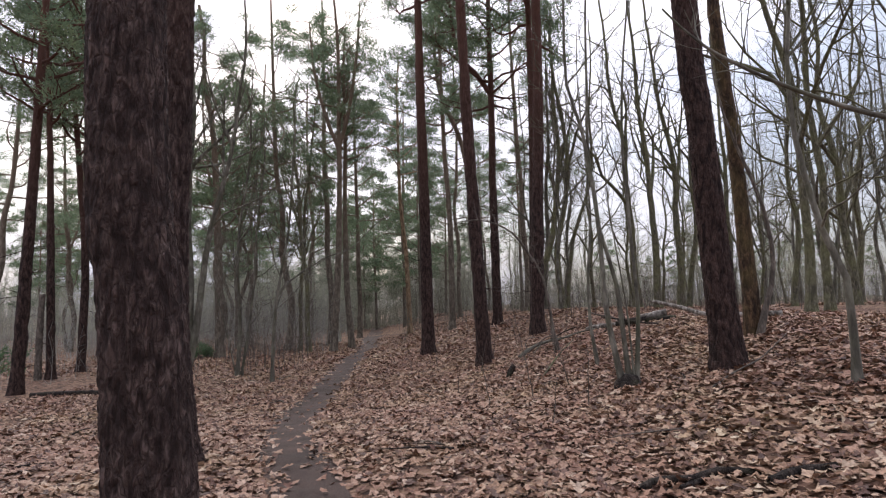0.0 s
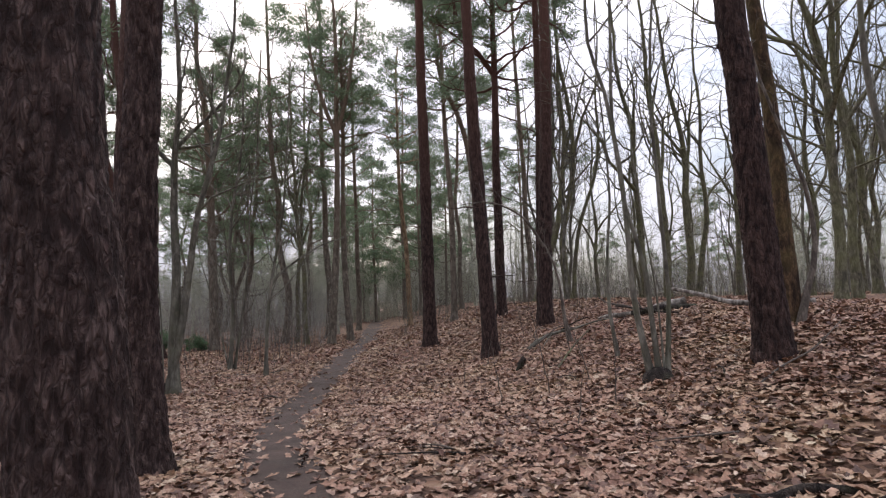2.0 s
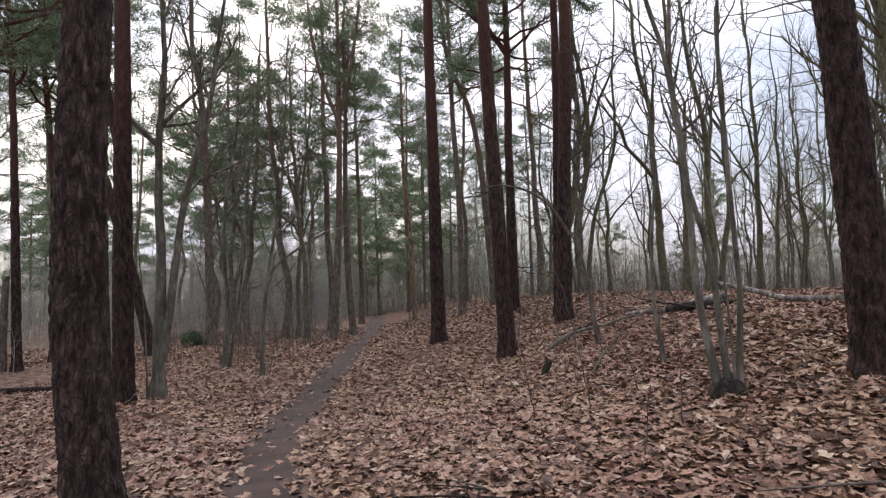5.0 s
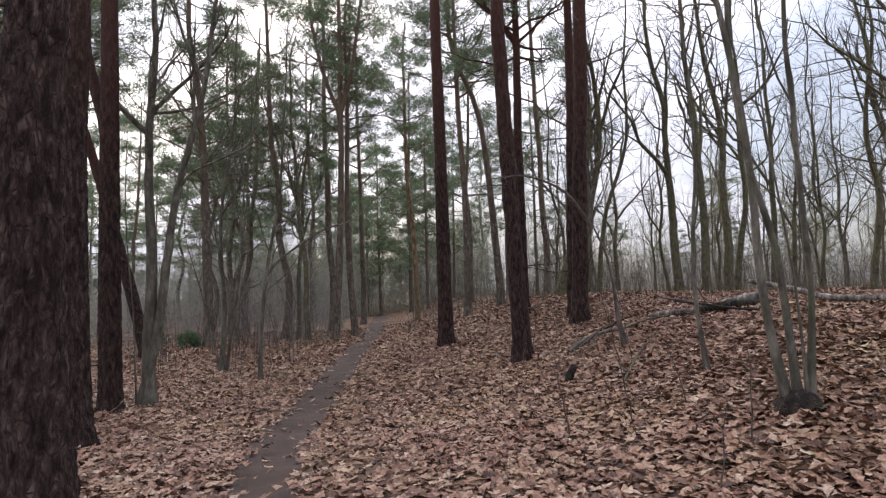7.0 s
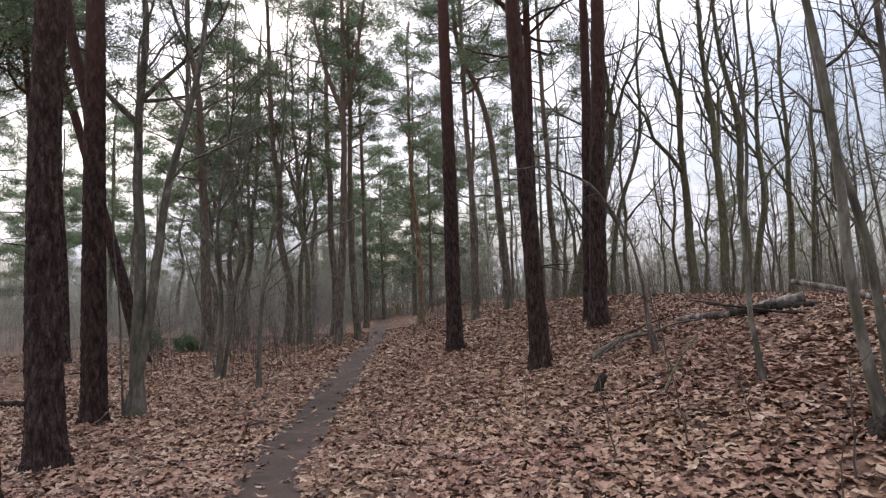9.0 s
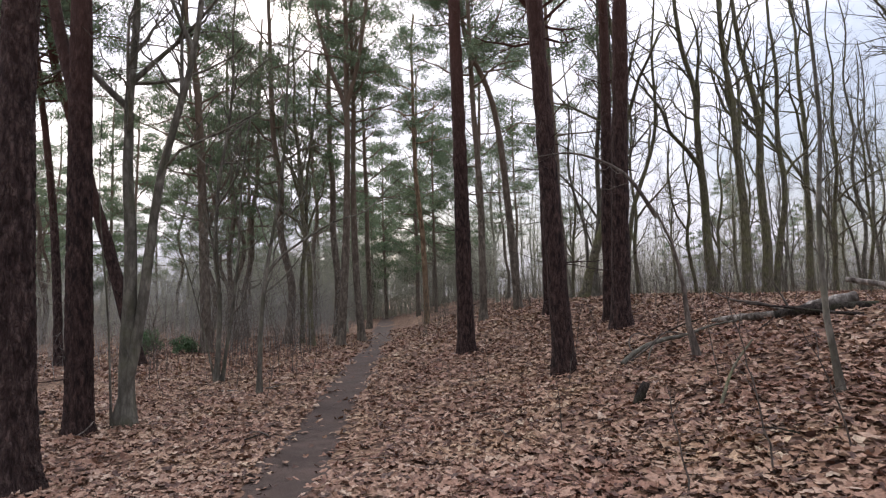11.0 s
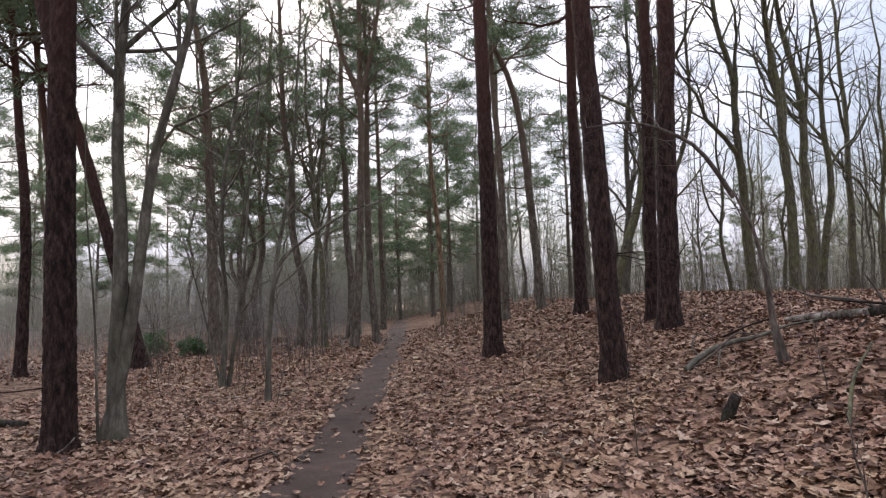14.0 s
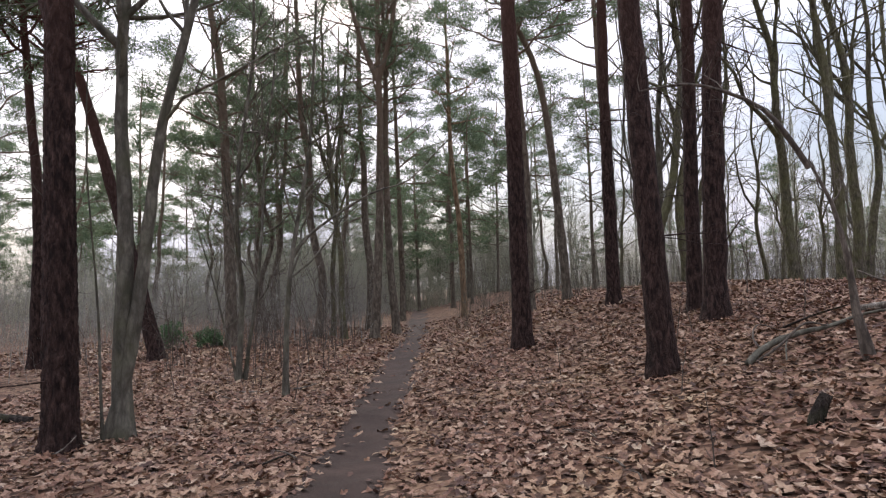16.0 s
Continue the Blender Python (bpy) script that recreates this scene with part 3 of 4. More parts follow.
GREY = "smooth grey-barked bare tree beside the path"
OAKS = "bare broad-leaved tree with greenish-brown bark on the bank"
bare_tree(-6.45, 15.06, 0.13, [(0.0, 3.06), (0.02, 4.9), (0.02, 6.44)], 10, 31, "twin-stemmed grey bare tree, one stem leaning", GREY_BARK,
          stems=[(0.105, [(0.41, 2.4), (0.68, 4.28), (0.97, 5.54), (1.2, 6.38)], 9.5, -0.11, 0.0), (0.02, [(-0.15, 2.24), (-0.21, 3.84), (-0.27, 5.48)], 6, -0.1, -0.25)], limbs=12, reach=2.6, first=0.45)
bare_tree(-7.09, 20.59, 0.075, [(0.07, 1.72), (-0.06, 3.51), (0.23, 6.39), (0.45, 9.51)], 10.5, 32, GREY, GREY_BARK,
          stems=[(0.05, [(0.25, 1.7), (0.45, 4.0), (0.7, 7.0)], 8.5, 0.1, 0.1), (0.03, [(-0.5, 2.0), (-0.9, 3.5)], 4.5, -0.03, 0)], limbs=24, reach=3.1, first=0.2)
arching = bare_tree(-5.22, 18.19, 0.058, [(0.08, 1.69), (0.21, 3.19), (0.6, 5.36), (0.68, 8.27)], 9, 33, "slim grey bare tree with a long arching branch", GREY_BARK, limbs=20, reach=2.8, first=0.22)
g = Geo()
bow = curve([(0.18, 0, 2.6), (0.55, 0, 3.05), (1.65, 0.05, 3.75), (2.4, 0.1, 4.0), (3.1, 0.1, 4.68), (3.6, 0.1, 5.0)], 0.25)
g.tube(bow, np.linspace(0.03, 0.008, len(bow)), 7)
rng = np.random.default_rng(5)
for f in (0.35, 0.5, 0.62, 0.75, 0.85, 0.95):
    grow(g, rng, bow[int(f * (len(bow) - 1))], (rng.uniform(0, 1), rng.uniform(-1, 1), rng.uniform(-0.3, 0.8)), 0.9, 0.009, 2, [])
part("branch", g, GREY_BARK, arching, "long arching bare branch")
bare_tree(-7.5, 33.3, 0.15, [(-0.17, 4.05), (-0.6, 8.94), (-0.8, 12.89)], 15, 34, OAKS, limbs=14)
bare_tree(-8.44, 35.15, 0.14, [(0.12, 4.21), (0.43, 9.42), (0.92, 13.61)], 15, 35, OAKS, limbs=14)
bare_tree(4.17, 27.75, 0.18, [(0.61, 2.17), (1.24, 4.31), (1.49, 7.15), (1.39, 11.66)], 14, 36, "bare tree with a curved leaning trunk on the bank", limbs=14)
bare_tree(5.6, 27.75, 0.17, [(-0.12, 2.97), (0.54, 6.73), (0.18, 10.08), (-0.07, 13.22)], 15, 37, OAKS, stems=[(0.11, [(0.3, 3.0), (1.3, 6.0), (1.5, 10)], 13, 0.25, 0.1)], limbs=14)
bare_tree(2.6, 8.8, 0.046, [(-0.2, 1.18), (-0.29, 2.51), (-0.39, 3.89), (-0.56, 4.59)], 7.5, 38, "clump of slim grey-green stems growing from one dark stool", GREY_BARK,
          stems=[(0.04, [(-0.13, 1.48), (-0.35, 2.28), (-0.45, 3.51), (-0.37, 4.55)], 7.5, 0.11, 0.02), (0.036, [(0.09, 1.11), (-0.01, 2.25), (-0.04, 3.47), (0.07, 4.51)], 7, 0.2, 0.0),
                 (0.016, [(-0.06, 1.2), (-0.2, 2.6)], 4.5, 0.15, -0.05)], limbs=9, reach=1.6, first=0.35, name="coppiced_tree")
rng = np.random.default_rng(6)
stool = thing("tree_stool", 2.68, 8.74, "dark mossy stool with earth at the foot of the stems", "tree stump", "stumps")
g = Geo()
rise = np.array([(0, 0, -0.12), (0, 0, -0.02), (0, 0, 0.05), (0.01, 0, 0.1), (0.02, 0, 0.15), (0.02, 0, 0.17)])
g.tube(rise, [0.25, 0.23, 0.19, 0.15, 0.1, 0.01], 22, 1 + rng.normal(0, 0.09, (6, 22)))
part("stool", g, ROT_WOOD, stool)
bare_tree(2.79, 10.92, 0.034, [(-0.09, 0.73), (-0.09, 1.46), (-0.02, 2.69), (-0.07, 3.6)], 5.5, 39, "thin pale grey sapling on the leafy bank", GREY_BARK, limbs=8, reach=1.3, first=0.4, name="sapling", group="saplings")
hooked = bare_tree(2.66, 13.95, 0.052, [(-0.1, 0.5), (-0.15, 1.05), (-0.3, 1.72), (-0.52, 2.2)], 2.3, 40, "dark sapling bent over into a long arch", TWIG_BARK, limbs=4, reach=0.9, first=0.5, name="bent_sapling", group="saplings")
g = Geo()
bow = curve([(-0.5, 0, 2.12), (-0.72, 0, 2.5), (-0.97, 0, 2.82), (-1.35, 0.05, 3.05), (-1.77, 0.05, 3.16), (-2.3, 0.1, 3.12)], 0.15)
g.tube(bow, np.linspace(0.036, 0.008, len(bow)), 7)
for f in (0.15, 0.3, 0.4, 0.5, 0.6, 0.7, 0.8, 0.9, 1.0):
    grow(g, rng, bow[int(f * (len(bow) - 1))], (rng.uniform(-1, 0.2), rng.uniform(-1, 1), rng.uniform(-0.3, 0.8)), rng.uniform(0.5, 1.1), 0.008, 2, [])
part("bough", g, TWIG_BARK, hooked)
bare_tree(5.14, 9.71, 0.05, [(0.3, 1.14), (0.16, 2.08), (-0.19, 3.14)], 4.6, 41, "dark crooked stem leaning against a pine", TWIG_BARK, limbs=6, reach=1.4, first=0.4, name="crooked_stem", group="saplings")
bare_tree(8.63, 13.97, 0.12, [(0.1, 2.1), (0.06, 4.02), (-0.17, 6.29), (-0.47, 7.74)], 12, 42, OAKS, limbs=18, first=0.25)
bare_tree(10.24, 15.73, 0.12, [(0.0, 4.46), (-0.13, 8.31)], 13, 43, OAKS, limbs=18, first=0.25)
bare_tree(4.18, 6.1, 0.042, [(-0.01, 0.66), (-0.03, 1.07), (-0.22, 1.6), (-0.35, 2.51), (-0.39, 3.43)], 6, 44, "crooked thin sapling with a side branch", GREY_BARK,
          limbs=8, reach=1.6, first=0.3, name="sapling", group="saplings")
bare_tree(9.13, 27.75, 0.19, [(-0.22, 4.9), (-0.27, 7.81), (-0.71, 9.88)], 14, 45, OAKS, limbs=16)
bare_tree(9.04, 24.98, 0.165, [(-0.01, 4.28), (-0.29, 8.05), (-0.41, 10.27)], 14, 46, OAKS, limbs=16)
bare_tree(10.99, 27.38, 0.19, [(0.04, 3.7), (0.0, 6.99), (-0.59, 10.6)], 14, 47, OAKS, limbs=16, stems=[(0.14, [(0.5, 3.5), (0.55, 7)], 13, 0.4, 0.2)])
bare_tree(15.66, 32.38, 0.17, [(0.21, 7.11), (0.11, 11.2)], 15, 48, OAKS, limbs=16)

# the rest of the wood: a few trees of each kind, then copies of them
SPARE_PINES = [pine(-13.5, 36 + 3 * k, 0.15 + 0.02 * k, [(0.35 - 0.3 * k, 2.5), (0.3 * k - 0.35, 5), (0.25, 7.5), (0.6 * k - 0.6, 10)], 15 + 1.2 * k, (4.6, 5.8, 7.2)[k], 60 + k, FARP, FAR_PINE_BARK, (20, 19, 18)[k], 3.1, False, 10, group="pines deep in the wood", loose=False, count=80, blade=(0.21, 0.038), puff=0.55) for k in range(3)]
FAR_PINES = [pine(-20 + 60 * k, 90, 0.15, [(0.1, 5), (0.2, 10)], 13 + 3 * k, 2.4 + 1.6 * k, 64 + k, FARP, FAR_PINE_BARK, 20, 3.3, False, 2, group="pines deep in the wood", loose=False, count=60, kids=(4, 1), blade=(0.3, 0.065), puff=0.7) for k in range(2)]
FARB = "bare grey-green tree deep in the wood"
SPARE_TREES = [bare_tree(13 + 3 * k, 22 + 2.5 * k, 0.11 + 0.02 * (k % 3), [((0.3, -0.25, 0.15, -0.1)[k], 3.5), ((0.2, -0.6, 0.5, 0.1)[k], 7)], 11.5 + k, 70 + k, FARB, (OAK_BARK, GREY_BARK)[k % 2], limbs=14, reach=3.8, first=0.2, kids=(5, 6, 5), group="bare trees deep in the wood",
                         stems=((), ((0.08, [(0.4, 3), (0.9, 6)], 10, 0.15, 0.05),))[k % 2], loose=False) for k in range(4)]
THIN_TREES = [bare_tree(-18 + 60 * k, 62, 0.11, [(0.2 - 0.4 * k, 3.5), (0.3 - 0.5 * k, 7)], 11.5 + k, 80 + k, FARB, FAR_HAZE_BARK, limbs=13, reach=3.6, first=0.2, group="bare trees deep in the wood", kids=(5, 5, 4), loose=False) for k in range(2)]
KEPT = [(o.location.x, o.location.y) for o in scene.objects if o.type == "EMPTY"]


def scatter(kinds, n, xr, yr, gap, seed, clear=2.0, size=(0.85, 1.2)):
    """Copies of the spare trees, clear of the path and of one another."""
    rng = np.random.default_rng(seed)
    tries = 0
    while n and tries < 6000:
        tries += 1
        x, y = rng.uniform(*xr), rng.uniform(*yr)
        if (y < 62 and abs(x - float(path_x(np.float64(y)))) < clear) or any((x - a) ** 2 + (y - b) ** 2 < gap * gap for a, b in KEPT):
            continue
        KEPT.append((x, y))
        n -= 1
        ob = kinds[int(rng.integers(len(kinds)))]
        made = copy_thing(ob, Matrix.Translation((x, y, float(floor_z(np.float64(x), np.float64(y))))) @ Matrix.Rotation(rng.uniform(0, 6.28), 4, "Z"))
        made.scale = [rng.uniform(*size)] * 3


PLACED = ((-9.1, 34.8, 2, 1.1), (-7.4, 39.0, 2, 1.2), (-6.6, 47, 2, 1.1), (-3.4, 53, 1, 1.1), (-13.2, 39.5, 0, 1.05), (1.2, 42.0, 1, 1.0), (5.4, 38.0, 2, 1.1), (-29.0, 46.0, 0, 0.9), (-25.0, 40.0, 2, 0.9), (-31.0, 36.0, 1, 0.8))
for x, y, kind, size in PLACED:
    KEPT.append((x, y))
    copy_thing(SPARE_PINES[kind], Matrix.Translation((x, y, float(floor_z(np.float64(x), np.float64(y))))) @ Matrix.Rotation(x * 3.1, 4, "Z")).scale = [size] * 3
for x, y, kind, size in ((-1.9, 50, 1, 0.8), (-2.3, 61, 1, 1.1), (-4.2, 70, 0, 1.1), (0.3, 58, 1, 0.9), (-6.9, 62, 1, 1.0)):
    KEPT.append((x, y))
    copy_thing(FAR_PINES[kind], Matrix.Translation((x, y, float(floor_z(np.float64(x), np.float64(y))))) @ Matrix.Rotation(x * 2.3, 4, "Z")).scale = [size] * 3
scatter(SPARE_PINES, 5, (-30, -5), (46, 62), 4.0, 1)
scatter(SPARE_PINES, 3, (-1, 8), (46, 62), 3.5, 2, 2.0, (0.8, 1.0))
scatter(FAR_PINES, 15, (-42, 1), (66, 98), 3.0, 3)
scatter(FAR_PINES, 8, (-80, -40), (55, 100), 4.0, 14)
scatter(FAR_PINES, 26, (-110, 110), (95, 140), 4.0, 13, 2, (0.6, 0.9))
scatter(SPARE_PINES, 4, (-50, -24), (22, 45), 4.0, 4)
scatter(FAR_PINES, 9, (-62, -24), (42, 66), 3.5, 15)
scatter(SPARE_TREES, 30, (5, 28), (25, 48), 1.6, 5, 2.0, (0.6, 1.1))
scatter(THIN_TREES, 44, (-4, 48), (44, 78), 1.5, 6, 2.0, (0.7, 1.05))
scatter(THIN_TREES, 12, (-26, -5), (44, 62), 1.6, 7, 1.5, (0.5, 0.8))
scatter(SPARE_TREES, 8, (11, 22), (9, 24), 1.8, 8)
scatter(THIN_TREES + SPARE_PINES[:1], 14, (-22, 24), (-24, -4), 3.0, 9)


# ---- undergrowth ----
def build_brush(name, n, area, seed, tall, label, thick=(0.006, 0.013), mat=None, twigs=(3, 7), lean=0.16):
    """Thin crooked shoots that fork into twigs, too many to count."""
    rng = np.random.default_rng(seed)
    g = Geo()
    (x0, x1), (y0, y1) = area
    while n:
        x, y = rng.uniform(x0, x1), rng.uniform(y0, y1)
        if y < 62 and abs(x - float(path_x(np.float64(y)))) < 1.3 + 0.015 * y:
            continue
        n -= 1
        h = rng.uniform(tall[0], tall[1]) * rng.uniform(0.6, 1)
        z = float(floor_z(np.float64(x), np.float64(y))) - 0.05
        r = rng.uniform(*thick) * (h / 3) ** 0.5
        k = np.linspace(0, 1, 5)[:, None]
        tip = rng.normal(0, lean, 2) * h
        pts = np.array([x, y, z]) + k * np.array([0, 0, h]) + k ** 1.6 * np.array([*tip, 0]) + np.vstack([np.zeros(3), rng.normal(0, 0.06 * h / 3, (4, 3))])
        g.tube(pts, r * np.linspace(1, 0.3, 5), 3)
        for _ in range(int(rng.integers(*twigs))):
            f = rng.uniform(0.15, 1)
            p = pts[int(f * 4)]
            d = np.array([*rng.normal(0, 0.75, 2), rng.uniform(0.15, 1.0)]) * h * rng.uniform(0.16, 0.4)
            q = p + d * 0.5 + rng.normal(0, 0.05, 3)
            g.tube([p, q, p + d], r * np.array([0.55, 0.4, 0.2]), 3)
            if rng.random() < 0.6:
                e = np.array([*rng.normal(0, 0.8, 2), rng.uniform(-0.1, 0.9)]) * h * rng.uniform(0.08, 0.2)
                g.tube([q, q + e * 0.55 + rng.normal(0, 0.02, 3), q + e], r * np.array([0.36, 0.28, 0.18]), 3)
    return tagged(new(name, g.mesh(name, mat or TWIG_BARK)), label, "undergrowth", kind="stuff")


build_brush("undergrowth", 1500, ((-30, -4), (30, 60)), 11, (1.5, 5.5), "dense bare brushwood under the trees, bark coloured hazy grey", mat=HAZE_BARK)
build_brush("undergrowth", 1900, ((-3, 40), (28, 62)), 12, (1.2, 5.0), "thin bare brushwood behind the bank", mat=DIM_BARK)
build_brush("undergrowth", 300, ((-30, -12), (18, 30)), 13, (0.8, 2.6), "bare brushwood at the edge of the clearing, bark coloured hazy grey", mat=HAZE_BARK)
build_brush("undergrowth", 120, ((-10.5, -4.6), (19.5, 31)), 20, (1.2, 5.0), "thin grey shoots under the trees beside the path", mat=TWIG_BARK)
build_brush("undergrowth", 110, ((4, 14), (17, 28)), 24, (0.8, 3.4), "thin tangled shoots on top of the bank", mat=TWIG_BARK)
# the distant haze over these woods is in their bark colour
build_brush("far_woods", 1300, ((-60, 5), (60, 100)), 14, (6.0, 12.0), "bare woodland far behind the trees, bark coloured hazy grey-green", (0.014, 0.03), FAR_HAZE_BARK, (5, 9))
build_brush("far_woods", 1500, ((4, 80), (60, 100)), 15, (3.0, 8.0), "low bare woodland far behind the bank", (0.014, 0.03), FAR_HAZE_BARK, (4, 8))
build_brush("far_woods", 500, ((-26, 4), (58, 90)), 16, (6.0, 12.0), "bare woodland closing the view along the path, bark coloured hazy grey-green", (0.014, 0.03), FAR_HAZE_BARK, (6, 10))
build_brush("far_woods", 900, ((-72, -22), (38, 80)), 19, (2.5, 6.0), "bare woodland beyond the clearing, bark coloured hazy grey", (0.014, 0.03), FAR_HAZE_BARK, (4, 8))
build_brush("undergrowth", 900, ((4, 40), (26, 52)), 18, (0.7, 2.4), "low tangled brushwood on top of the bank", mat=DIM_BARK)
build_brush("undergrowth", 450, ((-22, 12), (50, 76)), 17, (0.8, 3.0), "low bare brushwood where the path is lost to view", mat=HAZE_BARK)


def shrub(x, y, seed, wide, tall):
    rng = np.random.default_rng(seed)
    root = thing("evergreen_shrub", x, y, "low dark green evergreen shrub among bare brushwood", "shrub", "evergreen shrubs")
    g, tips = Geo(), []
    for k in range(9):
        a = rng.uniform(0, 6.28)
        grow(g, rng, (0, 0, -0.05), (math.cos(a) * wide, math.sin(a) * wide, tall), tall * rng.uniform(0.7, 1.1), 0.015, 1, tips, 0.05, 0.2, (5, 5, 4))
    part("stem", g, TWIG_BARK, root)
    g = Geo()
    c, d = np.array([t[0] for t in tips]), np.array([t[1] for t in tips])
    tufts(g, rng, c, d, 2, 0.1, 0.05)
    tagged(part("foliage", g, BUSH_LEAVES, root, "small glossy green leaves", smooth=False), kind="stuff")
    return root


shrub(-13.8, 30.0, 2, 0.9, 1.0)
shrub(-15.8, 20.5, 3, 0.8, 1.4)
shrub(-12.2, 30.2, 4, 0.7, 0.7)


# ---- dead wood on the ground ----
def log(name, label, points, r0, r1, mat, seed, sides=14, group="dead wood"):
    """A fallen stem lying on the floor: points (x, y, height of its middle above the floor)."""
    rng = np.random.default_rng(seed)
    pts = np.array([(x, y, float(floor_z(np.float64(x), np.float64(y))) + h) for x, y, h in points])
    line = curve(pts, max(0.06, r0 * 0.7))
    k = len(line)
    rad = np.linspace(r0, r1, k) * (1 + rng.normal(0, 0.05, k))
    line = np.vstack([line[0], line, line[-1]])
    rad = np.concatenate([[r0 * 0.05], rad, [r1 * 0.05]])
    line[0] += (line[0] - line[2]) * 0.05
    line[-1] += (line[-1] - line[-3]) * 0.05
    base = line[len(line) // 2].copy()
    g = Geo()
    g.tube(line - base, rad, sides, 1 + rng.normal(0, 0.06, (len(line), sides)))
    ob = new(name, g.mesh(name, mat))
    ob.location = base
    return tagged(ob, label, "fallen branch" if r0 < 0.06 else "fallen log", group)


log("fallen_log", "pale barkless birch log lying on leaf litter", [(3.85, 16.05, 0.05), (4.0, 15.6, 0.08), (4.2, 15.2, 0.07), (4.42, 14.85, 0.06)], 0.05, 0.075, BIRCH_BARK, 1)
log("fallen_log", "broken rotten log with pale flaking bark", [(4.55, 14.75, 0.05), (4.8, 14.65, 0.12), (5.1, 14.55, 0.15), (5.42, 14.45, 0.17)], 0.07, 0.105, BIRCH_BARK, 2)
log("fallen_log", "dark rotten log half sunk in leaves", [(4.3, 14.75, 0.05), (4.62, 14.5, 0.09), (5.0, 14.3, 0.08), (5.5, 14.1, 0.03)], 0.1, 0.08, ROT_WOOD, 3)
log("fallen_log", "long slim pale trunk lying propped across the bank", [(4.92, 13.92, 0.51), (5.3, 13.4, 0.33), (5.68, 12.86, 0.13), (6.3, 12.5, 0.09), (7.0, 12.3, 0.07)], 0.04, 0.065, BIRCH_BARK, 4)
log("fallen_branch", "dark dead stick lying against a rotten log", [(4.0, 15.1, 0.34), (4.3, 14.5, 0.2), (4.62, 13.9, 0.08), (4.85, 13.5, 0.03)], 0.014, 0.026, ROT_WOOD, 22, 8)
log("fallen_branch", "forked dead branch propped on a rotten log", [(4.4, 14.7, 0.12), (4.2, 15.0, 0.3), (3.95, 15.5, 0.42), (3.8, 15.9, 0.62)], 0.03, 0.012, TWIG_BARK, 23, 8)
log("fallen_branch", "broken dead branch standing out of a rotten log", [(4.5, 14.7, 0.1), (4.42, 14.75, 0.35), (4.3, 14.8, 0.62)], 0.024, 0.01, TWIG_BARK, 24, 8)
log("fallen_branch", "curved grey dead branch lying on leaf litter", [(1.9, 15.2, 0.02), (2.1, 15.3, 0.09), (2.4, 15.35, 0.14), (2.75, 15.4, 0.13), (3.1, 15.45, 0.09), (3.6, 15.5, 0.08), (4.1, 15.4, 0.04)], 0.05, 0.012, DIM_BARK, 5, 9)
log("fallen_branch", "thin forked dead branch on leaf litter", [(2.0, 15.15, 0.03), (2.3, 15.1, 0.15), (2.65, 15.2, 0.27), (3.05, 15.4, 0.12)], 0.02, 0.01, TWIG_BARK, 6, 7)
log("fallen_branch", "thin forked dead branch on leaf litter", [(2.15, 15.3, 0.08), (2.1, 15.45, 0.26), (2.3, 15.7, 0.34), (2.7, 15.9, 0.12)], 0.014, 0.006, TWIG_BARK, 16, 7)
log("fallen_branch", "thin forked dead branch on leaf litter", [(2.5, 15.35, 0.14), (2.35, 15.1, 0.09), (2.2, 14.8, 0.03)], 0.016, 0.008, DIM_BARK, 25, 7)
log("fallen_branch", "dark thin branch lying at the foot of a pine", [(3.2, 7.3, 0.02), (3.6, 7.55, 0.05), (4.1, 7.75, 0.12), (4.6, 8.0, 0.3)], 0.014, 0.007, TWIG_BARK, 17, 7)
log("fallen_branch", "pale thin dead stick beside a pine", [(-6.65, 13.9, 0.02), (-6.5, 14.0, 0.12), (-6.42, 14.1, 0.25)], 0.012, 0.006, BIRCH_BARK, 18, 7)
log("fallen_branch", "dark dead branch sloping on the bank", [(2.9, 16.4, 0.02), (3.2, 16.0, 0.16), (3.5, 15.7, 0.22)], 0.02, 0.01, ROT_WOOD, 19, 7)
log("fallen_branch", "dark dead branch half buried in leaves", [(1.5, 4.78, 0.01), (1.68, 4.82, 0.035), (1.9, 4.74, 0.03), (2.1, 4.74, 0.05), (2.35, 4.58, 0.01)], 0.036, 0.03, ROT_WOOD, 7, 9)
log("fallen_branch", "dark dead branch half buried in leaves", [(1.6, 4.6, 0.02), (1.8, 4.62, 0.035), (1.98, 4.7, 0.03)], 0.028, 0.02, ROT_WOOD, 26, 9)
log("fallen_branch", "dark dead branch half buried in leaves", [(2.3, 4.35, 0.01), (2.5, 4.38, 0.03), (2.78, 4.35, 0.01)], 0.045, 0.03, ROT_WOOD, 27, 9)
log("fallen_branch", "thin dead twig leaning on the bank", [(1.9, 11.6, 0.02), (2.3, 12.1, 0.22), (2.7, 12.4, 0.4)], 0.022, 0.01, OAK_BARK, 8, 7)
log("fallen_branch", "pale dead stick lying beside the saplings", [(-6.3, 18.7, 0.03), (-5.95, 18.6, 0.05), (-5.7, 18.6, 0.03)], 0.022, 0.014, BIRCH_BARK, 9, 7)
log("fallen_branch", "pale dead stick lying beside the saplings", [(-5.3, 18.9, 0.03), (-5.0, 18.7, 0.08), (-4.75, 18.6, 0.14)], 0.016, 0.012, BIRCH_BARK, 20, 7)
log("fallen_branch", "dead stick half hidden in leaves", [(-6.9, 18.9, 0.04), (-6.4, 18.2, 0.04), (-6.0, 18.0, 0.02)], 0.014, 0.01, TWIG_BARK, 21, 7)
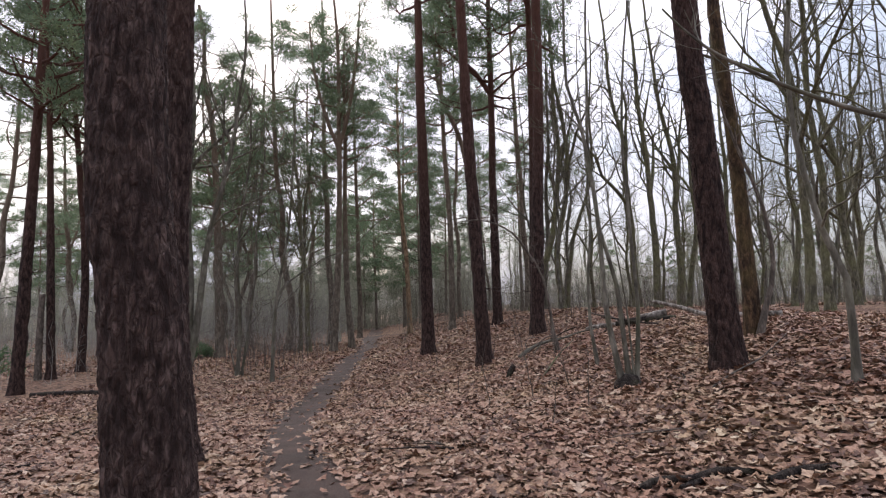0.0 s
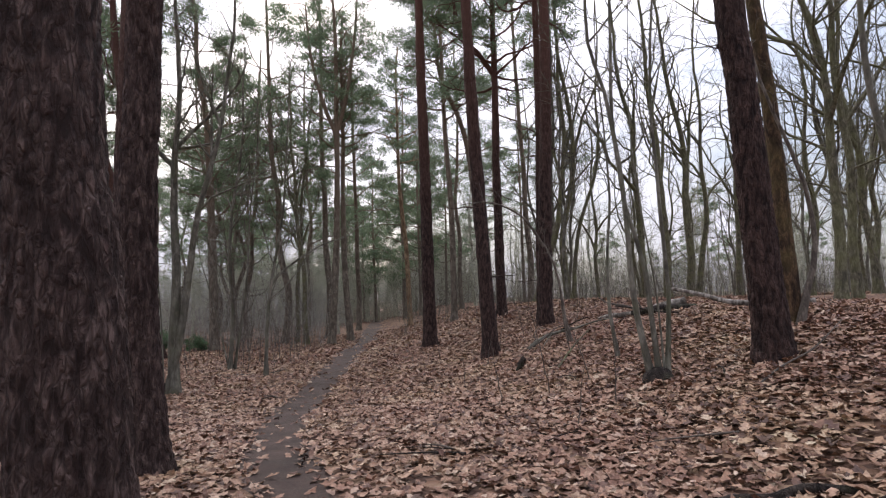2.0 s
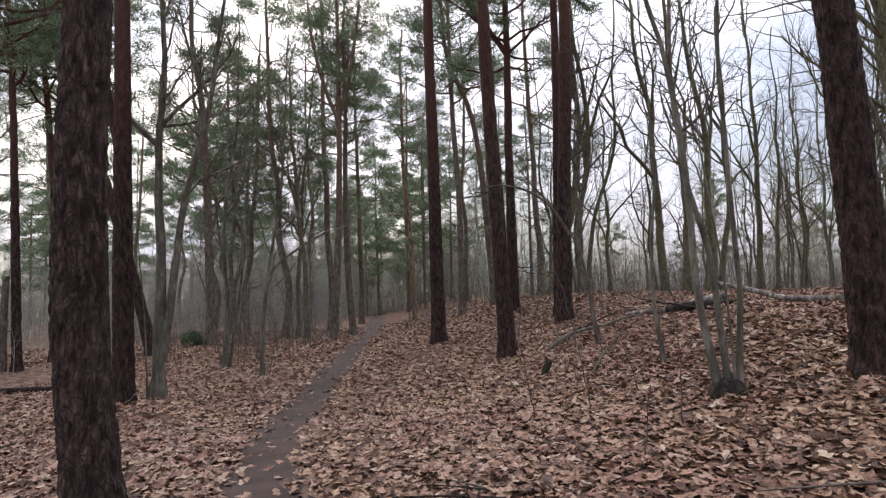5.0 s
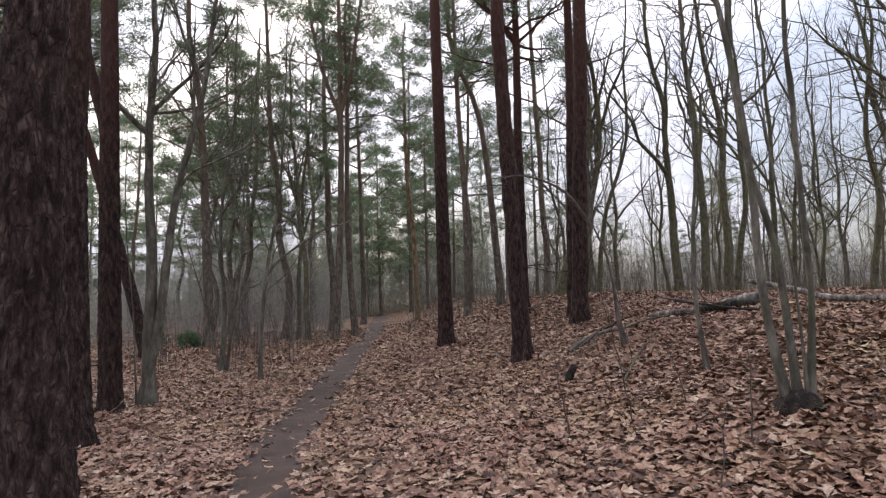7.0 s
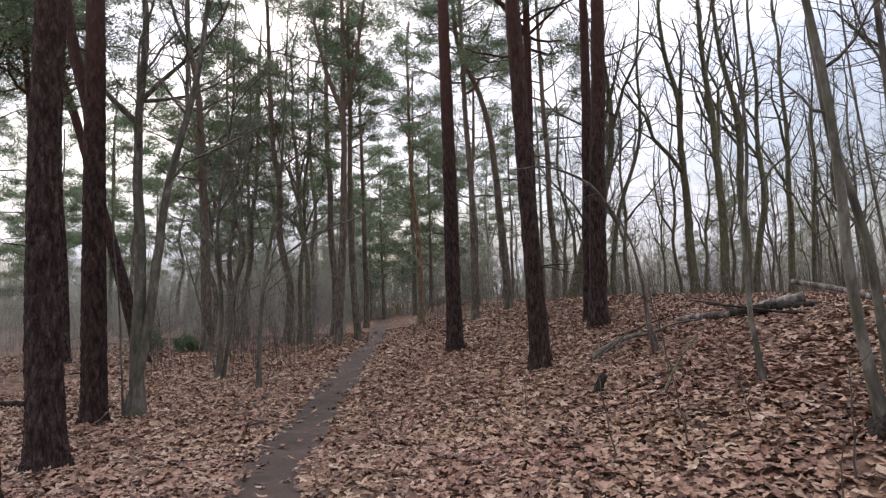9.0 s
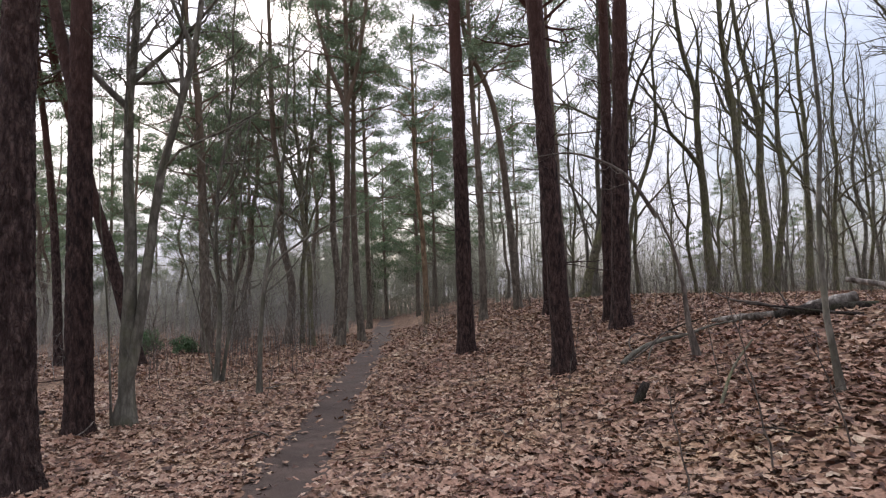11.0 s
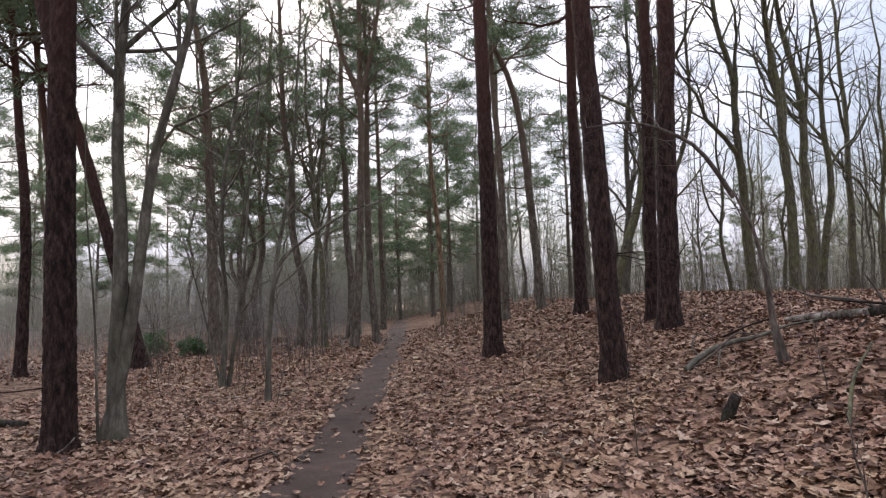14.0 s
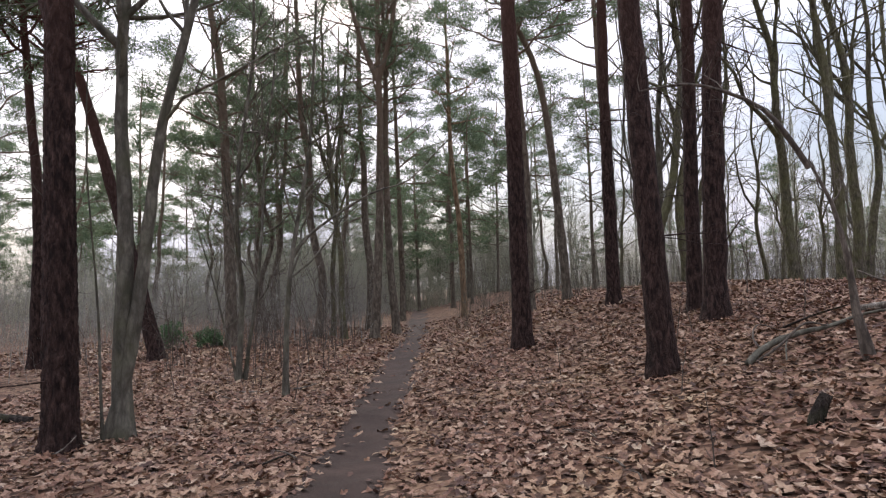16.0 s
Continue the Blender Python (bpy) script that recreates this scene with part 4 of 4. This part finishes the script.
log("fallen_log", "dark log lying in leaf litter under the trees", [(-11.0, 16.0, 0.06), (-9.6, 16.3, 0.07), (-8.6, 16.2, 0.05)], 0.08, 0.06, ROT_WOOD, 10, 10)
log("tree_stump", "small dark broken stump sticking out of the leaves", [(1.34, 12.67, -0.05), (1.38, 12.67, 0.1), (1.46, 12.67, 0.24)], 0.075, 0.05, ROT_WOOD, 11, 11, "stumps")
log("tree_stump", "short broken dead snag among bare brush", [(-14.2, 21.0, -0.1), (-14.2, 21.0, 1.5), (-14.15, 21.0, 3.0)], 0.12, 0.1, TWIG_BARK, 12, 11, "stumps")

rng = np.random.default_rng(91)
for k in range(18):
    x, y, a, ln = rng.uniform(-7, 4), rng.uniform(4, 15), rng.uniform(0, 3.1), rng.uniform(0.3, 0.9)
    if abs(x - float(path_x(np.float64(y)))) < 0.8:
        x += 1.8
    dx, dy = ln * math.cos(a) / 2, ln * math.sin(a) / 2
    log("fallen_twig", "thin dark dead twig lying in leaf litter", [(x - dx, y - dy, 0.045), (x + rng.normal(0, 0.05), y, 0.065), (x + dx, y + dy, 0.05)], rng.uniform(0.007, 0.016), 0.005, (TWIG_BARK, ROT_WOOD)[k % 2], 200 + k, 6, "fallen twigs")


def sprout(x, y, h, seed, dx=0.0, r=0.009):
    rng = np.random.default_rng(seed)
    root = thing("young_shoot", x, y, "thin leafless young shoot standing in leaf litter", "shoot", "young shoots")
    g = Geo()
    line = curve([(0, 0, -0.05), (dx * 0.3, 0, h * 0.35), (dx * 0.6, 0.02, h * 0.7), (dx, 0.03, h)], 0.12)
    line[1:] += rng.normal(0, 0.008, (len(line) - 1, 3))
    g.tube(line, r * np.linspace(1, 0.3, len(line)), 6)
    part("stem", g, TWIG_BARK, root)
    for f in (0.4, 0.55, 0.7, 0.85):
        g = Geo()
        grow(g, rng, line[int(f * (len(line) - 1))], (rng.normal(), rng.normal(), 0.8), h * rng.uniform(0.15, 0.35), r * 0.5, 3, [])
        part("twig", g, TWIG_BARK, root)
    return root


for x, y, h, dx in ((0.68, 9.5, 0.85, -0.1), (1.42, 9.65, 1.7, -0.38), (2.0, 9.6, 1.0, -0.35), (0.28, 12.2, 0.65, -0.03), (1.95, 8.2, 0.85, 0.02), (1.3, 7.4, 0.6, 0.1), (2.35, 12.6, 1.2, -0.2),
                    (0.9, 14.8, 0.7, 0.1), (-0.2, 17.5, 0.8, -0.1), (-4.9, 17.7, 1.3, 0.35), (-6.1, 19.3, 1.6, 0.2), (-5.6, 20.4, 1.9, -0.2), (3.4, 16.6, 0.9, 0.1), (2.2, 17.9, 1.1, -0.3), (-4.6, 20.5, 1.0, 0.3), (1.3, 16.3, 1.3, 0.25)):
    sprout(x, y, h, int(1000 + 100 * y), dx)
reaching = bare_tree(3.55, 3.35, 0.05, [(-0.05, 1.0), (-0.12, 1.7)], 5.5, 49, "grey sapling with a long branch reaching over the path", GREY_BARK, limbs=5, reach=1.3, first=0.65, name="sapling", group="saplings")
g = Geo()
bow = curve([(-0.13, 0, 1.75), (-0.5, 0.08, 1.98), (-0.92, 0.15, 2.1), (-1.45, 0.15, 2.3), (-1.9, 0.15, 2.55), (-2.15, 0.15, 2.8)], 0.12)
g.tube(bow, np.linspace(0.024, 0.006, len(bow)), 7)
for f in (0.4, 0.55, 0.7, 0.8, 0.9):
    grow(g, rng, bow[int(f * (len(bow) - 1))], (rng.uniform(-1, 0.2), rng.uniform(-0.5, 1), rng.uniform(0, 0.8)), rng.uniform(0.4, 0.8), 0.006, 2, [])
part("bough", g, GREY_BARK, reaching)


# ---- fallen leaves ----
def leaf_template(kind):
    """Outline of a lobed oak leaf, 1 long, with a midrib line: vertices and triangles."""
    outline = ([(0.20, 0.17), (0.36, 0.10), (0.52, 0.31), (0.80, 0.13)], [(0.26, 0.24), (0.42, 0.13), (0.60, 0.36), (0.82, 0.11)], [(0.22, 0.13), (0.45, 0.26), (0.60, 0.15), (0.80, 0.24)])[kind]
    mids = [(0.0, 0.0), (0.33, 0.0), (0.66, 0.0), (1.0, 0.0)]
    pts = mids + outline + [(a, -b) for a, b in outline]
    tris = []
    for off, flip in ((4, False), (8, True)):
        o = [off + i for i in range(4)]
        fan = [(0, o[0], 1), (o[0], o[1], 1), (1, o[1], 2), (o[1], o[2], 2), (o[2], o[3], 2), (2, o[3], 3)]
        tris += [(a, c, b) if flip else (a, b, c) for a, b, c in fan]
    return np.array([(a - 0.5, b, 0.0) for a, b in pts]), np.array(tris)


SIMPLE_LEAF = (np.array([(-0.5, 0, 0), (0.0, 0.24, 0), (0.5, 0, 0), (0.05, -0.26, 0), (0.0, 0.0, 0.0)]), np.array([(0, 4, 1), (1, 4, 2), (2, 4, 3), (3, 4, 0)]))


def bent(base, rng, n, curl):
    """n leaves, each with its own curl across and along."""
    v = np.repeat(base[None], n, axis=0)
    a, b, c = (rng.normal(m, s, (n, 1)) for m, s in ((0.25 * curl, 0.9 * curl), (0.35 * curl, 1.2 * curl), (0, 0.7 * curl)))
    v[..., 2] = a * v[..., 0] ** 2 + b * v[..., 1] ** 2 * 2 + c * v[..., 0] * v[..., 1] + rng.normal(0, 0.025, v.shape[:2])
    return v


def turned(v, rng, size, tilt):
    n = len(v)
    yaw, tx, ty = rng.uniform(0, 6.283, n), rng.normal(0, tilt, n), rng.normal(0, tilt, n)
    v = v * size[:, None, None]
    x, y, z = v[..., 0], v[..., 1], v[..., 2]
    cx, sx, cy, sy, cz, sz = (f(q)[:, None] for q in (tx, ty, yaw) for f in (np.cos, np.sin))
    y, z = y * cx - z * sx, y * sx + z * cx
    x, z = x * cy + z * sy, -x * sy + z * cy
    x, y = x * cz - y * sz, x * sz + y * cz
    return np.stack([x, y, z], -1)


def bare_share(x, y):
    """How bare of leaves the path keeps the floor, 0 to 1."""
    u = x - path_x(y)
    core = np.exp(-((u / (0.34 + 0.1 * np.exp(-((y / 6) ** 6)) + 0.007 * np.clip(y, 0, 40))) ** 4))
    shoulder = 0.55 * np.exp(-(((u - 0.85) / 0.5) ** 2)) * np.where(y < 13, 1.0, 0.5)
    return np.clip(0.94 * core + shoulder, 0, 0.965)


def lay_leaves(name, n, area, seed, templates, sizes, tilt, curl, lift, label):
    rng = np.random.default_rng(seed)
    g = Geo()
    (x0, x1), (y0, y1) = area
    for base, tris in templates:
        m = n // len(templates)
        x, y = rng.uniform(x0, x1, m), rng.uniform(y0, y1, m)
        keep = (rng.random(m) > bare_share(x, y)) & (np.abs(x + 1) < 1.6 + 0.92 * np.clip(y + 0.5, 0, None))
        x, y = x[keep], y[keep]
        size = rng.uniform(*sizes, len(x))
        v = turned(bent(base, rng, len(x), curl), rng, size, tilt)
        z = floor_z(x, y) + lift[0] + (lift[1] - lift[0]) * rng.random(len(x))
        v = v + np.stack([x, y, z], -1)[:, None, :]
        k = base.shape[0]
        g.add(v.reshape(-1, 3), tris=(tris[None] + (np.arange(len(x)) * k)[:, None, None]).reshape(-1, 3))
    return tagged(new(name, g.mesh(name, LEAF_JOINED, smooth=False)), label, "fallen leaves", kind="stuff")


TEMPLATES = [leaf_template(k) for k in range(3)]
lay_leaves("fallen_leaves", 50000, ((-8, 8), (1.6, 12)), 21, TEMPLATES, (0.085, 0.165), 0.22, 0.42, (0.006, 0.045), "thick carpet of brown oak leaves on the forest floor")
lay_leaves("fallen_leaves", 30000, ((-11, 10), (12, 22)), 22, TEMPLATES[:2], (0.09, 0.165), 0.27, 0.45, (0.008, 0.05), "carpet of brown oak leaves among the trees")
lay_leaves("fallen_leaves", 42000, ((-20, 22), (22, 42)), 23, [SIMPLE_LEAF], (0.13, 0.24), 0.4, 0.5, (0.01, 0.05), "brown leaf litter deeper in the wood")

rng = np.random.default_rng(77)
SINGLES = []
for base, tris in TEMPLATES:
    for k in range(6):
        g = Geo()
        v = turned(bent(base, rng, 1, 0.6), rng, np.array([0.125]), 0.3)[0]
        g.add(v, tris=tris)
        SINGLES.append(g.mesh("leaf", LEAF_SINGLE, smooth=False))
laid = 0
while laid < 290:
    x, y = rng.uniform(-3.5, 3.5), rng.uniform(2.6, 11)
    if rng.random() < 0.75 * float(bare_share(np.float64(x), np.float64(y))) or abs(x) > 0.8 * y:
        continue
    ob = new("leaf", SINGLES[laid % len(SINGLES)])
    ob.parent = ground
    ob.matrix_basis = Matrix.Translation((x, y, float(floor_z(np.float64(x), np.float64(y))) + 0.055)) @ Matrix.Rotation(rng.uniform(0, 6.28), 4, "Z") @ Matrix.Scale(rng.uniform(0.8, 1.25), 4)
    laid += 1
